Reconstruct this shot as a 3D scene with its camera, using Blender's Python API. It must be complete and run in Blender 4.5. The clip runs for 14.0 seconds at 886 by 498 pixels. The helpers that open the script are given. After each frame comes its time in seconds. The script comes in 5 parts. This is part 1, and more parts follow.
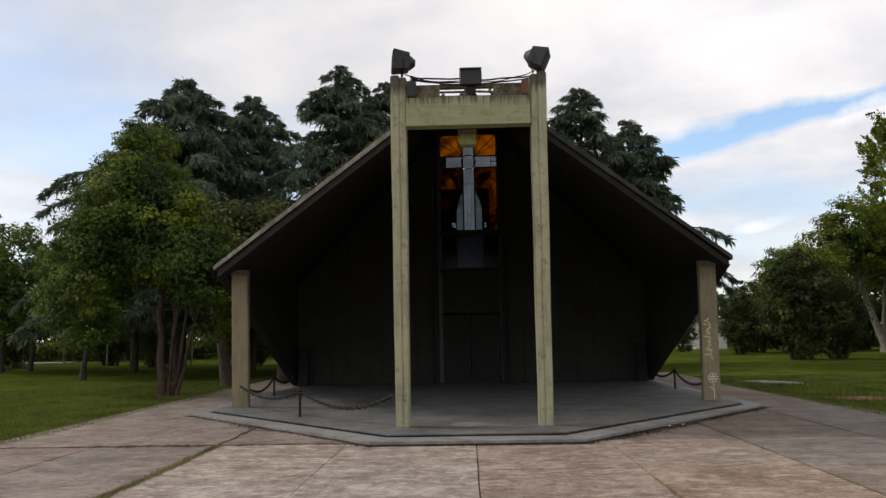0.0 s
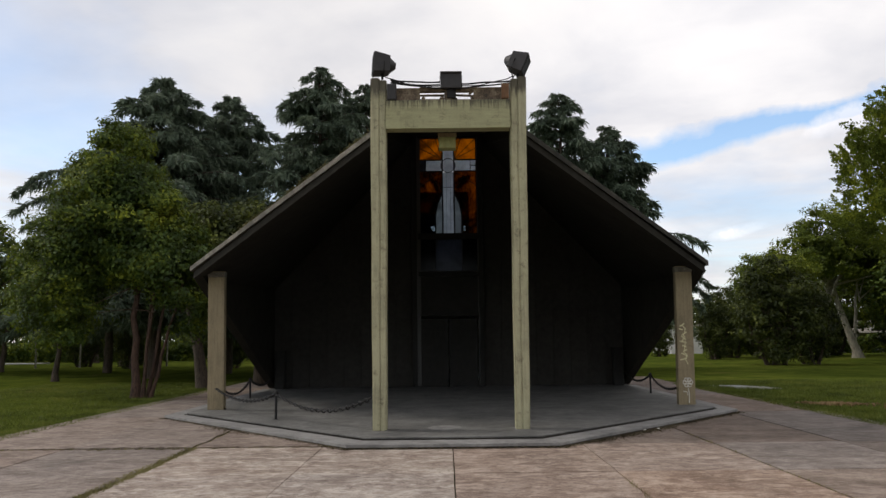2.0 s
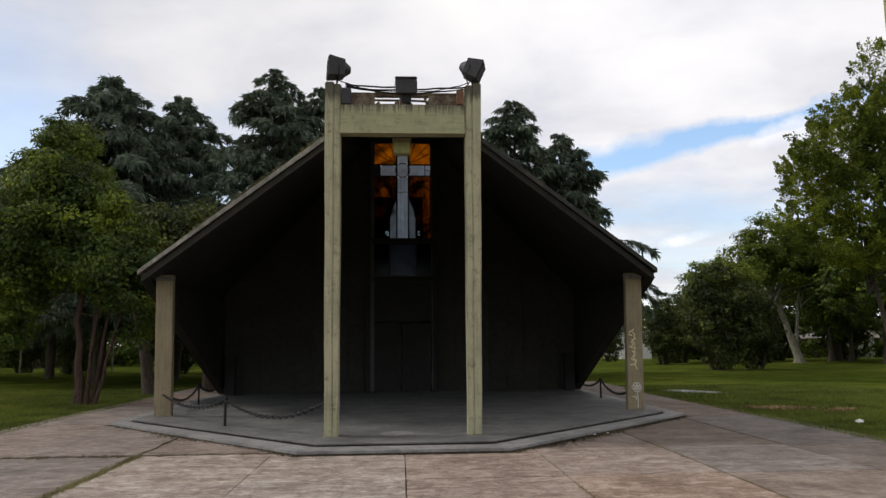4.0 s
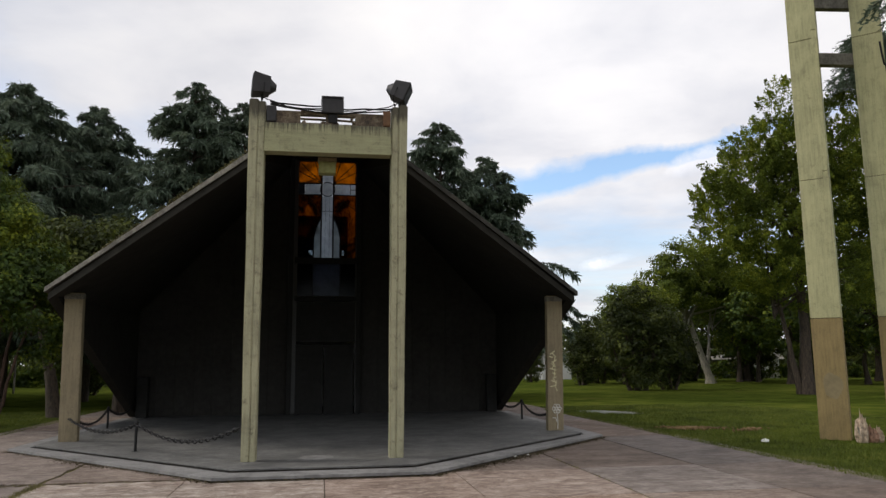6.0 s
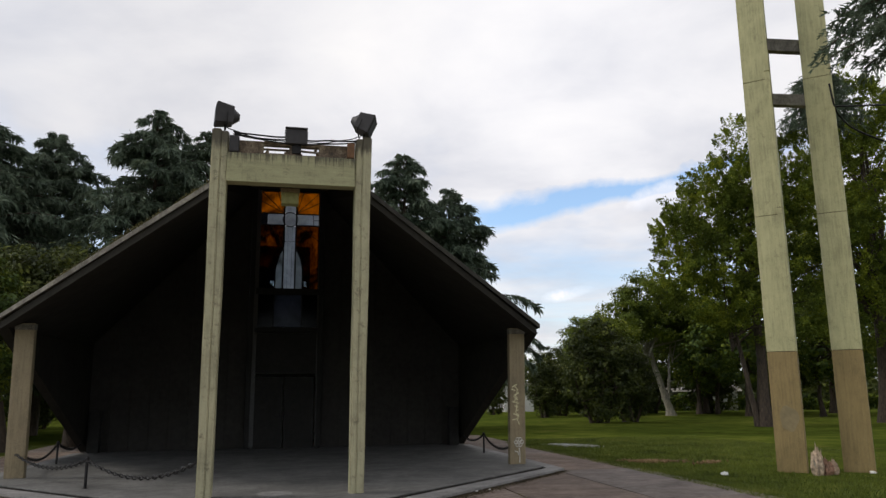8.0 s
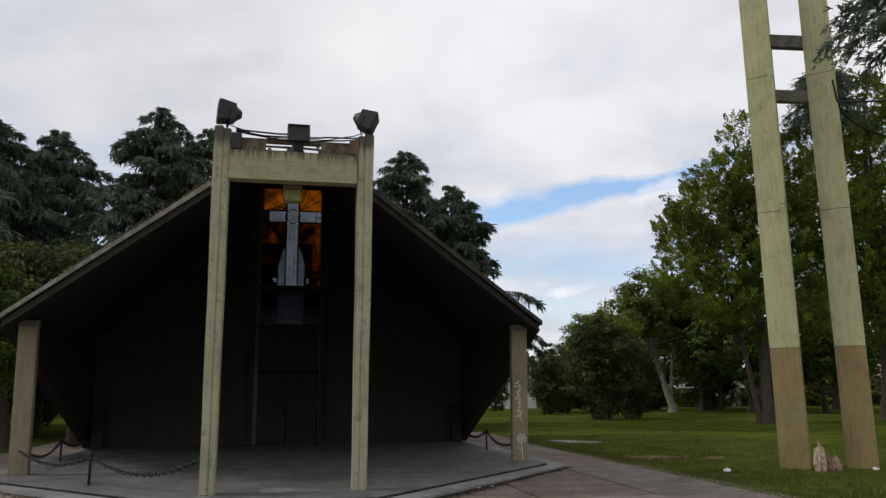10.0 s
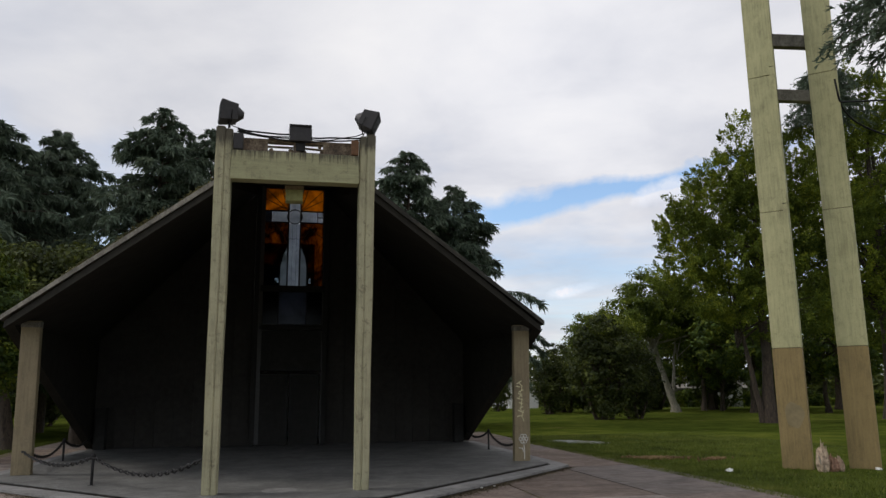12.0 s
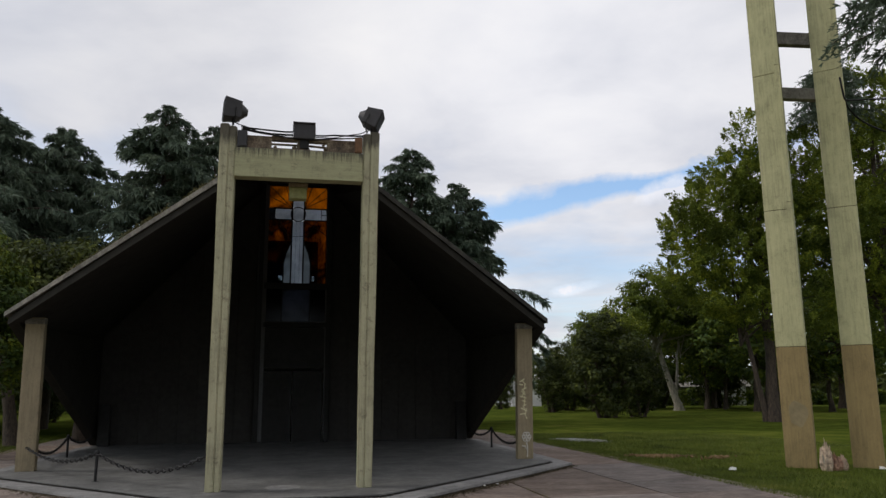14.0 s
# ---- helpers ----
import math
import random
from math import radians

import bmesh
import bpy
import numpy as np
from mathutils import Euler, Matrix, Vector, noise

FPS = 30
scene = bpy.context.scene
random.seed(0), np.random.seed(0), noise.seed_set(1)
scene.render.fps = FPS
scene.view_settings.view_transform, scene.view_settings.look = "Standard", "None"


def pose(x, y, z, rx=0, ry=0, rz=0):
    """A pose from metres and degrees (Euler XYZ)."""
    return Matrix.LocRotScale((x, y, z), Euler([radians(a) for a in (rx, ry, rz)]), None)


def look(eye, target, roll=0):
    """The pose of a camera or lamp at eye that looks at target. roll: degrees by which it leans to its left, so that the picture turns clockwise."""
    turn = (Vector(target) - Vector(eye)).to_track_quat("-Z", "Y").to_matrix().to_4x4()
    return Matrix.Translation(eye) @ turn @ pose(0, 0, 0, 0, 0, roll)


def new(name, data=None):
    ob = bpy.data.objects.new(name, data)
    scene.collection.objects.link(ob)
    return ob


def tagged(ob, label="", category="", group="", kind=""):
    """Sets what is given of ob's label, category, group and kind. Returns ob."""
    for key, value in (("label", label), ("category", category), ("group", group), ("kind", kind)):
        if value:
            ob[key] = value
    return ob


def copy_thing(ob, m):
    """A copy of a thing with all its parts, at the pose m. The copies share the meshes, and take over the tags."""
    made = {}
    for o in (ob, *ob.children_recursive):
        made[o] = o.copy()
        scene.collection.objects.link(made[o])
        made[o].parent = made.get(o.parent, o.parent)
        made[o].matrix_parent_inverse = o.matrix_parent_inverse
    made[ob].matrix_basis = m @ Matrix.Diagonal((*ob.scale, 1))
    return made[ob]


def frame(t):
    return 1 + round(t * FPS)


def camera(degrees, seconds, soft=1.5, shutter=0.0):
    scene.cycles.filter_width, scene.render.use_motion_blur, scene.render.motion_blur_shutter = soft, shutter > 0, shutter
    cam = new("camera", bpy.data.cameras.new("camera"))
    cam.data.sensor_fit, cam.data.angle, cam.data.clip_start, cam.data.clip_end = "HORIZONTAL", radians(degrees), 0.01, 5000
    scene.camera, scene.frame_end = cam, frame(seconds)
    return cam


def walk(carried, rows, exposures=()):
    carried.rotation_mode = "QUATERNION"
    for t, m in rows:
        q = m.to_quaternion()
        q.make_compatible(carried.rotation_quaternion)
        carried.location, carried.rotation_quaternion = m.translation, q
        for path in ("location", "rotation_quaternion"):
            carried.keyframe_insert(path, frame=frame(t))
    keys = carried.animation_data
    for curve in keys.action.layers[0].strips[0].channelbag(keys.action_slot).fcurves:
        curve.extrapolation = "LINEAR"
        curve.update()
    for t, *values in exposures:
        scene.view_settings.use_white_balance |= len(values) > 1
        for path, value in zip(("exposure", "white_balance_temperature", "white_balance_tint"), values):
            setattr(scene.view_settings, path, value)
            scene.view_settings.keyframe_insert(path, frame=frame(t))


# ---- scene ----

# ---------- camera and walk ----------
cam = camera(61.26, 14.0, soft=1.45)
WALK = [  # seconds, eye x, y, z, yaw, pitch, roll
    (0, -0.090, 0.000, 1.650, 1.772, 6.560, 1.047), (0.5, -0.088, -0.005, 1.651, 1.530, 6.531, 0.746),
    (1, -0.085, -0.006, 1.650, 1.273, 6.498, 0.599), (1.5, -0.083, -0.006, 1.650, 0.897, 6.606, 0.687),
    (2, -0.081, -0.007, 1.650, 0.162, 6.778, 0.652), (4.5, -0.070, -0.008, 1.662, -4.776, 7.199, 0.643),
    (5, -0.068, -0.006, 1.673, -6.408, 7.452, 0.695), (5.5, -0.068, -0.005, 1.685, -7.793, 8.183, 0.596),
    (6, -0.065, -0.005, 1.691, -9.189, 8.580, 0.467), (6.5, -0.062, -0.006, 1.700, -10.167, 9.029, 0.526),
    (7, -0.060, -0.006, 1.710, -10.855, 9.834, 0.513), (7.5, -0.056, -0.005, 1.713, -11.687, 10.551, 0.522),
    (8, -0.054, -0.005, 1.714, -12.033, 10.930, 0.467), (10.5, -0.056, -0.003, 1.715, -11.780, 10.666, 0.456),
    (11, -0.055, -0.003, 1.716, -11.727, 10.811, 0.380), (11.5, -0.052, -0.003, 1.715, -11.761, 10.793, 0.475),
    (12, -0.052, -0.005, 1.716, -11.691, 10.690, 0.534), (12.5, -0.053, -0.004, 1.715, -11.700, 10.767, 0.511),
    (13, -0.054, 0.000, 1.716, -11.573, 10.681, 0.504), (13.5, -0.056, -0.001, 1.717, -11.521, 10.535, 0.406),
    (14, -0.055, -0.003, 1.717, -11.435, 10.523, 0.355)]
walk(cam, [(t, pose(x, y, z, 90 + p, 0, w) @ pose(0, 0, 0, 0, 0, -r)) for t, x, y, z, w, p, r in WALK],
     exposures=[(0, 0.12, 6700, 11), (5, 0.11, 6580, 11), (8, 0.06, 6520, 11), (10.5, -0.09, 6400, 11), (14, -0.08, 6400, 11)])


# ---------- node helpers ----------
class Nodes:
    """A small wrapper round a node tree."""
    def __init__(self, tree):
        self.t = tree
        tree.nodes.clear()

    def add(self, kind, ins=(), **props):
        n = self.t.nodes.new(kind)
        for k, v in props.items():
            setattr(n, k, v)
        for k, v in dict(ins).items():
            if isinstance(v, bpy.types.NodeSocket):
                self.t.links.new(v, n.inputs[k])
            else:
                n.inputs[k].default_value = v
        return n

    def math(self, op, a, b=0.0, c=0.0):
        return self.add("ShaderNodeMath", {0: a, 1: b, 2: c}, operation=op).outputs[0]

    def coords(self, scale=(1, 1, 1), kind="Object", loc=(0, 0, 0)):
        c = self.add("ShaderNodeTexCoord")
        return self.add("ShaderNodeMapping", {"Vector": c.outputs[kind], "Scale": scale, "Location": loc}).outputs[0]

    def world_pos(self, scale=(1, 1, 1)):
        g = self.add("ShaderNodeNewGeometry")
        return self.add("ShaderNodeMapping", {"Vector": g.outputs["Position"], "Scale": scale}).outputs[0]

    def noise(self, vec, scale, detail=6, rough=0.6, dist=0.0):
        return self.add("ShaderNodeTexNoise", {"Vector": vec, "Scale": scale, "Detail": detail, "Roughness": rough,
                                               "Distortion": dist}).outputs["Fac"]

    def ramp(self, fac, stops, interp="LINEAR"):
        n = self.add("ShaderNodeValToRGB", {"Fac": fac})
        n.color_ramp.interpolation = interp
        e = n.color_ramp.elements
        while len(e) < len(stops):
            e.new(0.5)
        for el, (p, c) in zip(e, stops):
            el.position = p
            el.color = (c, c, c, 1) if isinstance(c, (int, float)) else (*c, 1)
        return n.outputs["Color"]

    def mix(self, fac, a, b, blend="MIX"):
        n = self.add("ShaderNodeMix", data_type="RGBA", blend_type=blend)
        for k, v in ((0, fac), (6, a), (7, b)):
            if isinstance(v, bpy.types.NodeSocket):
                self.t.links.new(v, n.inputs[k])
            else:
                n.inputs[k].default_value = v if k == 0 else (*v, 1)
        return n.outputs[2]

    def bump(self, height, strength=0.4, distance=0.02):
        return self.add("ShaderNodeBump", {"Height": height, "Strength": strength, "Distance": distance}).outputs[0]


def material(name):
    m = bpy.data.materials.new(name)
    m.use_nodes = True
    return m, Nodes(m.node_tree)


def finish(n, shader):
    o = n.add("ShaderNodeOutputMaterial", {"Surface": shader})
    return o


def surface(n, color, rough=0.8, metal=0.0, normal=None, spec=0.5):
    ins = {"Base Color": color, "Roughness": rough, "Metallic": metal, "Specular IOR Level": spec}
    if normal is not None:
        ins["Normal"] = normal
    b = n.add("ShaderNodeBsdfPrincipled", ins)
    finish(n, b.outputs[0])
    return b


# ---------- sky and sun ----------
SUN_AZ, SUN_EL = radians(-78), radians(40)   # azimuth from +y towards +x


def make_world():
    w = bpy.data.worlds.new("overcast_sky")
    scene.world = w
    w.use_nodes = True
    n = Nodes(w.node_tree)
    sky = n.add("ShaderNodeTexSky", sky_type="NISHITA", sun_disc=False, sun_elevation=SUN_EL, sun_rotation=SUN_AZ,
                altitude=20, air_density=1.0, dust_density=0.6, ozone_density=1.5)
    d = n.add("ShaderNodeTexCoord").outputs["Generated"]
    s = n.add("ShaderNodeSeparateXYZ", {0: d})
    up = n.math("ADD", n.math("MAXIMUM", s.outputs[2], 0.0), 0.16)
    flat = n.add("ShaderNodeCombineXYZ", {0: n.math("DIVIDE", s.outputs[0], up), 1: n.math("DIVIDE", s.outputs[1], up), 2: 0.0}).outputs[0]
    m1 = n.add("ShaderNodeMapping", {"Vector": flat, "Location": (3.1, 7.7, 0), "Rotation": (0, 0, 0.35), "Scale": (0.62, 0.62, 1)}).outputs[0]
    big = n.noise(m1, 0.8, 3, 0.5, 0.3)
    soft = n.noise(m1, 1.7, 5, 0.5, 0.15)
    fine = n.noise(d, 9.0, 8, 0.6, 0.4)
    curl = n.noise(m1, 3.6, 8, 0.56, 0.25)
    # streaky veil low over the horizon
    m2 = n.add("ShaderNodeMapping", {"Vector": d, "Rotation": (0, 0.10, 0.3), "Scale": (2.2, 2.2, 13)}).outputs[0]
    streak = n.noise(m2, 1.6, 8, 0.6, 0.5)
    # a clear rift in the deck: a tilted band that narrows away from the chapel
    ragged = n.math("MULTIPLY", n.math("SUBTRACT", n.math("ADD", n.math("MULTIPLY", fine, 0.5), n.math("MULTIPLY", curl, 0.5)), 0.5), 0.075)
    tilt = n.math("ADD", n.math("ADD", s.outputs[2], ragged), n.math("MULTIPLY", s.outputs[0], -0.145))
    half = n.add("ShaderNodeMapRange", {0: s.outputs[0], 1: 0.22, 2: 0.50, 3: 0.027, 4: 0.013}).outputs[0]
    band = n.math("SUBTRACT", 1.0, n.math("DIVIDE", n.math("ABSOLUTE", n.math("SUBTRACT", tilt, 0.196)), half))
    band = n.math("MINIMUM", n.math("MULTIPLY", n.math("MAXIMUM", band, 0.0), 1.5), 1.0)
    side = n.add("ShaderNodeMapRange", {0: s.outputs[0], 1: 0.13, 2: 0.27, 3: 0.0, 4: 1.0}).outputs[0]
    away = n.add("ShaderNodeMapRange", {0: s.outputs[0], 1: 0.46, 2: 0.60, 3: 1.0, 4: 0.25}).outputs[0]
    rift = n.math("MULTIPLY", n.math("MULTIPLY", band, side), away)
    cover = n.math("ADD", n.math("MULTIPLY", big, 0.5), n.math("MULTIPLY", soft, 0.5))
    cover = n.add("ShaderNodeMapRange", {0: cover, 1: 0.34, 2: 0.50, 3: 0.55, 4: 1.0}).outputs[0]
    low = n.add("ShaderNodeMapRange", {0: s.outputs[2], 1: 0.15, 2: 0.23, 3: 1.0, 4: 0.0}).outputs[0]
    gaps = n.add("ShaderNodeMapRange", {0: streak, 1: 0.40, 2: 0.58, 3: 0.36, 4: 0.02}).outputs[0]
    cover = n.math("SUBTRACT", cover, n.math("MULTIPLY", gaps, low))
    # the deck is thinner away from the sun's rift
    west = n.add("ShaderNodeMapRange", {0: s.outputs[0], 1: -0.12, 2: -0.46, 3: 0.0, 4: 0.14}).outputs[0]
    cover = n.math("SUBTRACT", cover, n.math("MULTIPLY", west, n.add("ShaderNodeMapRange", {0: soft, 1: 0.42, 2: 0.60, 3: 1.0, 4: 0.1}).outputs[0]))
    cover = n.math("MAXIMUM", n.math("MINIMUM", n.math("SUBTRACT", cover, rift), 1.0), 0.05)

    def puff(x, z, rx, rz):
        ex = n.math("POWER", n.math("ABSOLUTE", n.math("DIVIDE", n.math("SUBTRACT", s.outputs[0], x), rx)), 2.0)
        ez = n.math("POWER", n.math("ABSOLUTE", n.math("DIVIDE", n.math("SUBTRACT", n.math("SUBTRACT", s.outputs[2], n.math("MULTIPLY", s.outputs[0], 0.2)), z - 0.2 * x), rz)), 2.0)
        r = n.math("SUBTRACT", n.math("ADD", 1.0, n.math("MULTIPLY", n.math("SUBTRACT", fine, 0.5), 6.5)), n.math("ADD", ex, ez))
        return n.math("MINIMUM", n.math("MAXIMUM", r, 0.0), 1.0)
    puffs = n.math("MAXIMUM", puff(0.372, 0.129, 0.036, 0.0095), n.math("MULTIPLY", puff(0.455, 0.244, 0.036, 0.017), 0.7))
    cover = n.math("MAXIMUM", cover, puffs)
    # cloud brightness: shaded bellies, brightest where the deck is thin
    thin = Vector((0.33, 0.84, 0.40)).normalized()
    dot = n.add("ShaderNodeVectorMath", {0: d, 1: thin}, operation="DOT_PRODUCT").outputs["Value"]
    near = n.math("POWER", n.math("MAXIMUM", dot, 0.0), 16.0)
    lump = n.math("ADD", n.math("MULTIPLY", soft, 0.46), n.math("ADD", n.math("MULTIPLY", big, 0.24), n.math("MULTIPLY", curl, 0.30)))
    belly = n.ramp(lump, [(0.38, (0.53, 0.555, 0.63)), (0.475, (0.69, 0.70, 0.745)), (0.545, (0.805, 0.805, 0.83)), (0.63, (0.90, 0.89, 0.89))])
    glow = n.math("ADD", n.math("ADD", 0.95, n.math("MULTIPLY", near, 0.17)), n.math("MULTIPLY", puffs, 0.26))
    bright = n.add("ShaderNodeVectorMath", {0: belly, 3: glow}, operation="SCALE").outputs[0]
    clear = n.mix(1.0, sky.outputs[0], (1.22, 1.30, 1.34), "MULTIPLY")
    blue = n.add("ShaderNodeBackground", {"Color": clear, "Strength": 0.15})
    white = n.add("ShaderNodeBackground", {"Color": bright, "Strength": 1.0})
    mx = n.add("ShaderNodeMixShader", {0: cover, 1: blue.outputs[0], 2: white.outputs[0]})
    n.add("ShaderNodeOutputWorld", {"Surface": mx.outputs[0]})


make_world()
sun_data = bpy.data.lights.new("sun", "SUN")
sun_data.energy, sun_data.angle, sun_data.color = 1.15, radians(16), (1.0, 0.95, 0.86)
sun = new("sun", sun_data)
sun.matrix_world = look((60 * math.sin(SUN_AZ), 60 * math.cos(SUN_AZ), 60 * math.tan(SUN_EL)), (0, 0, 0))


# ---------- materials ----------
def concrete(name, dark, mid, light, streaks=(1, 1, 1), rough=0.85, stain=0.35, vary=0.0, bump=0.35, fine_scale=40, worn=0.0):
    m, n = material(name)
    p = n.world_pos(streaks)
    q = n.world_pos()
    a = n.noise(p, 1.3, 8, 0.65, 0.3)
    b = n.noise(q, fine_scale, 6, 0.75)
    c = n.noise(p, 7.0, 9, 0.75, 0.2)
    f = n.math("ADD", n.math("MULTIPLY", a, 0.36), n.math("ADD", n.math("MULTIPLY", c, 0.36), n.math("MULTIPLY", b, 0.28)))
    col = n.ramp(f, [(0.43, dark), (0.5, mid), (0.575, light)])
    st = n.noise(q, 0.55, 5, 0.6, 0.8)
    stf = n.math("MULTIPLY", n.ramp(st, [(0.5, 0.0), (0.66, 1.0)]), stain)
    col = n.mix(stf, col, tuple(v * 0.45 for v in dark))
    if worn:
        # pale rubbed patches in short streaks, and dark pitting
        w = n.noise(n.world_pos((0.8, 1.4, 1)), 3.2, 10, 0.80, 0.5)
        col = n.mix(n.math("MULTIPLY", n.ramp(w, [(0.50, 0.0), (0.60, 1.0)]), worn), col, tuple(min(v * 1.25, 0.7) for v in light))
        pit = n.noise(n.world_pos((1, 1.2, 1)), 9.0, 8, 0.85, 0.3)
        col = n.mix(n.math("MULTIPLY", n.ramp(pit, [(0.53, 0.0), (0.62, 1.0)]), worn), col, tuple(v * 0.5 for v in dark))
        # brushed streaks across the bay
        br = n.noise(n.world_pos((1.3, 10, 1)), 2.6, 9, 0.72, 0.2)
        col = n.mix(n.math("MULTIPLY", n.ramp(br, [(0.50, 0.0), (0.64, 1.0)]), worn * 0.45), col, tuple(v * 0.62 for v in dark))
        grit = n.noise(q, 70, 4, 0.8)
        col = n.mix(n.math("MULTIPLY", n.ramp(grit, [(0.55, 0.0), (0.68, 1.0)]), worn * 0.35), col, tuple(min(v * 1.35, 0.7) for v in light))
    if vary:
        rnd = n.add("ShaderNodeObjectInfo").outputs["Random"]
        hsv = n.add("ShaderNodeHueSaturation", {"Color": col, "Value": n.math("ADD", 1 - vary, n.math("MULTIPLY", rnd, 2 * vary)),
                                                "Saturation": n.math("ADD", 0.8, n.math("MULTIPLY", rnd, 0.5))})
        col = hsv.outputs[0]
    surface(n, col, rough, normal=n.bump(n.math("ADD", c, n.math("MULTIPLY", b, 0.5)), bump, 0.02))
    return m


def painted_concrete(name, base, stain_col, grime=0.5, along=(9, 9, 0.7), head=None):
    """Cream-green painted concrete with grain along the boards, blotches and run-off; head: height from which soot runs down."""
    m, n = material(name)
    q = n.world_pos()
    g = n.noise(n.world_pos(along), 2.4, 8, 0.65, 0.2)
    s = n.noise(q, 30, 6, 0.7)
    big = n.noise(q, 1.3, 7, 0.65, 0.5)
    f = n.math("ADD", n.math("MULTIPLY", g, 0.40), n.math("ADD", n.math("MULTIPLY", s, 0.2), n.math("MULTIPLY", big, 0.40)))
    col = n.ramp(f, [(0.40, tuple(c * 0.72 for c in base)), (0.5, base), (0.62, tuple(min(c * 1.2, 0.9) for c in base))])
    run = n.noise(n.world_pos((13, 13, 0.35)), 1.7, 7, 0.7, 0.1)
    rf = n.math("MULTIPLY", n.ramp(run, [(0.56, 0.0), (0.70, 1.0)]), grime * 0.7)
    col = n.mix(rf, col, stain_col)
    spots = n.noise(q, 6.5, 9, 0.78, 0.4)
    sf = n.math("MULTIPLY", n.ramp(spots, [(0.55, 0.0), (0.66, 1.0)]), grime)
    col = n.mix(sf, col, tuple(c * 0.6 for c in stain_col))
    if head is not None:
        z = n.add("ShaderNodeSeparateXYZ", {0: n.add("ShaderNodeNewGeometry").outputs["Position"]}).outputs[2]
        drip = n.noise(n.world_pos((16, 16, 0.8)), 1.3, 7, 0.72)
        reach = n.math("ADD", n.math("MULTIPLY", drip, 0.85), -0.30)
        k = n.add("ShaderNodeMapRange", {0: n.math("SUBTRACT", n.math("ADD", z, reach), head - 0.05), 1: 0.0, 2: 0.16, 3: 0.0, 4: 0.85}).outputs[0]
        col = n.mix(k, col, (0.055, 0.045, 0.032))
    surface(n, col, 0.75, normal=n.bump(n.math("ADD", g, n.math("MULTIPLY", s, 0.5)), 0.35, 0.015))
    return m


def plain(name, color, rough=0.6, metal=0.0, grain=14.0, amount=0.25, bump=0.15, spec=0.5):
    m, n = material(name)
    q = n.coords()
    a = n.noise(q, grain, 7, 0.65, 0.2)
    b = n.noise(q, grain * 0.15, 4, 0.6)
    f = n.math("ADD", n.math("MULTIPLY", a, 0.6), n.math("MULTIPLY", b, 0.4))
    col = n.ramp(f, [(0.35, tuple(c * (1 - amount) for c in color)), (0.65, tuple(min(c * (1 + amount), 1) for c in color))])
    surface(n, col, rough, metal, n.bump(a, bump, 0.01), spec)
    return m


def foliage(name, dark, mid, light, gloss=0.62, patch_size=0.8, spec=0.22):
    m, n = material(name)
    g = n.add("ShaderNodeNewGeometry")
    big = n.noise(n.world_pos(), patch_size, 5, 0.66, 0.5)
    f = n.math("ADD", n.math("MULTIPLY", g.outputs["Random Per Island"], 0.24), n.math("MULTIPLY", big, 1.2))
    half = tuple(a * 0.6 + b * 0.4 for a, b in zip(mid, light))
    col = n.ramp(f, [(0.52, dark), (0.73, mid), (0.87, half), (1.0, light)])
    b = n.add("ShaderNodeBsdfPrincipled", {"Base Color": col, "Roughness": gloss, "Specular IOR Level": spec})
    t = n.add("ShaderNodeBsdfTranslucent", {"Color": n.mix(0.5, col, light)})
    mx = n.add("ShaderNodeMixShader", {0: 0.22, 1: b.outputs[0], 2: t.outputs[0]})
    finish(n, mx.outputs[0])
    return m


def bark(name, dark, light):
    m, n = material(name)
    v = n.world_pos((6, 6, 1.2))
    a = n.noise(v, 3.0, 8, 0.7, 0.5)
    col = n.ramp(a, [(0.35, dark), (0.65, light)])
    surface(n, col, 0.9, normal=n.bump(a, 0.7, 0.05))
    return m


def grass_ground(name):
    m, n = material(name)
    q = n.world_pos()
    big = n.noise(q, 0.12, 5, 0.6, 0.6)
    mid = n.noise(q, 0.9, 7, 0.68, 0.4)
    fine = n.noise(q, 24, 6, 0.75)
    f = n.math("ADD", n.math("MULTIPLY", big, 0.42), n.math("ADD", n.math("MULTIPLY", mid, 0.36), n.math("MULTIPLY", fine, 0.22)))
    col = n.ramp(f, [(0.36, (0.028, 0.039, 0.007)), (0.46, (0.060, 0.080, 0.013)), (0.55, (0.100, 0.122, 0.019)), (0.65, (0.175, 0.158, 0.040))])
    bare = n.math("MULTIPLY", n.ramp(n.noise(q, 0.33, 6, 0.62, 1.2), [(0.64, 0.0), (0.70, 1.0)]), 0.75)
    col = n.mix(bare, col, (0.16, 0.105, 0.055))
    surface(n, col, 0.95, normal=n.bump(n.math("ADD", fine, mid), 0.8, 0.06), spec=0.0)
    return m


M_SLAB = concrete("weathered_paving", (0.185, 0.140, 0.114), (0.325, 0.266, 0.224), (0.48, 0.422, 0.370), streaks=(0.9, 1.25, 1), vary=0.06, stain=0.4, bump=0.8, worn=0.8)
M_SLAB_DARK = concrete("dark_worn_paving", (0.125, 0.092, 0.074), (0.215, 0.167, 0.137), (0.33, 0.273, 0.232), streaks=(0.9, 1.2, 1), vary=0.05, stain=0.4, bump=0.6, worn=0.45)
M_PATH = concrete("dark_side_path", (0.092, 0.067, 0.053), (0.160, 0.122, 0.098), (0.25, 0.20, 0.165), streaks=(0.9, 1.2, 1), vary=0.04, stain=0.4, bump=0.6, worn=0.2)
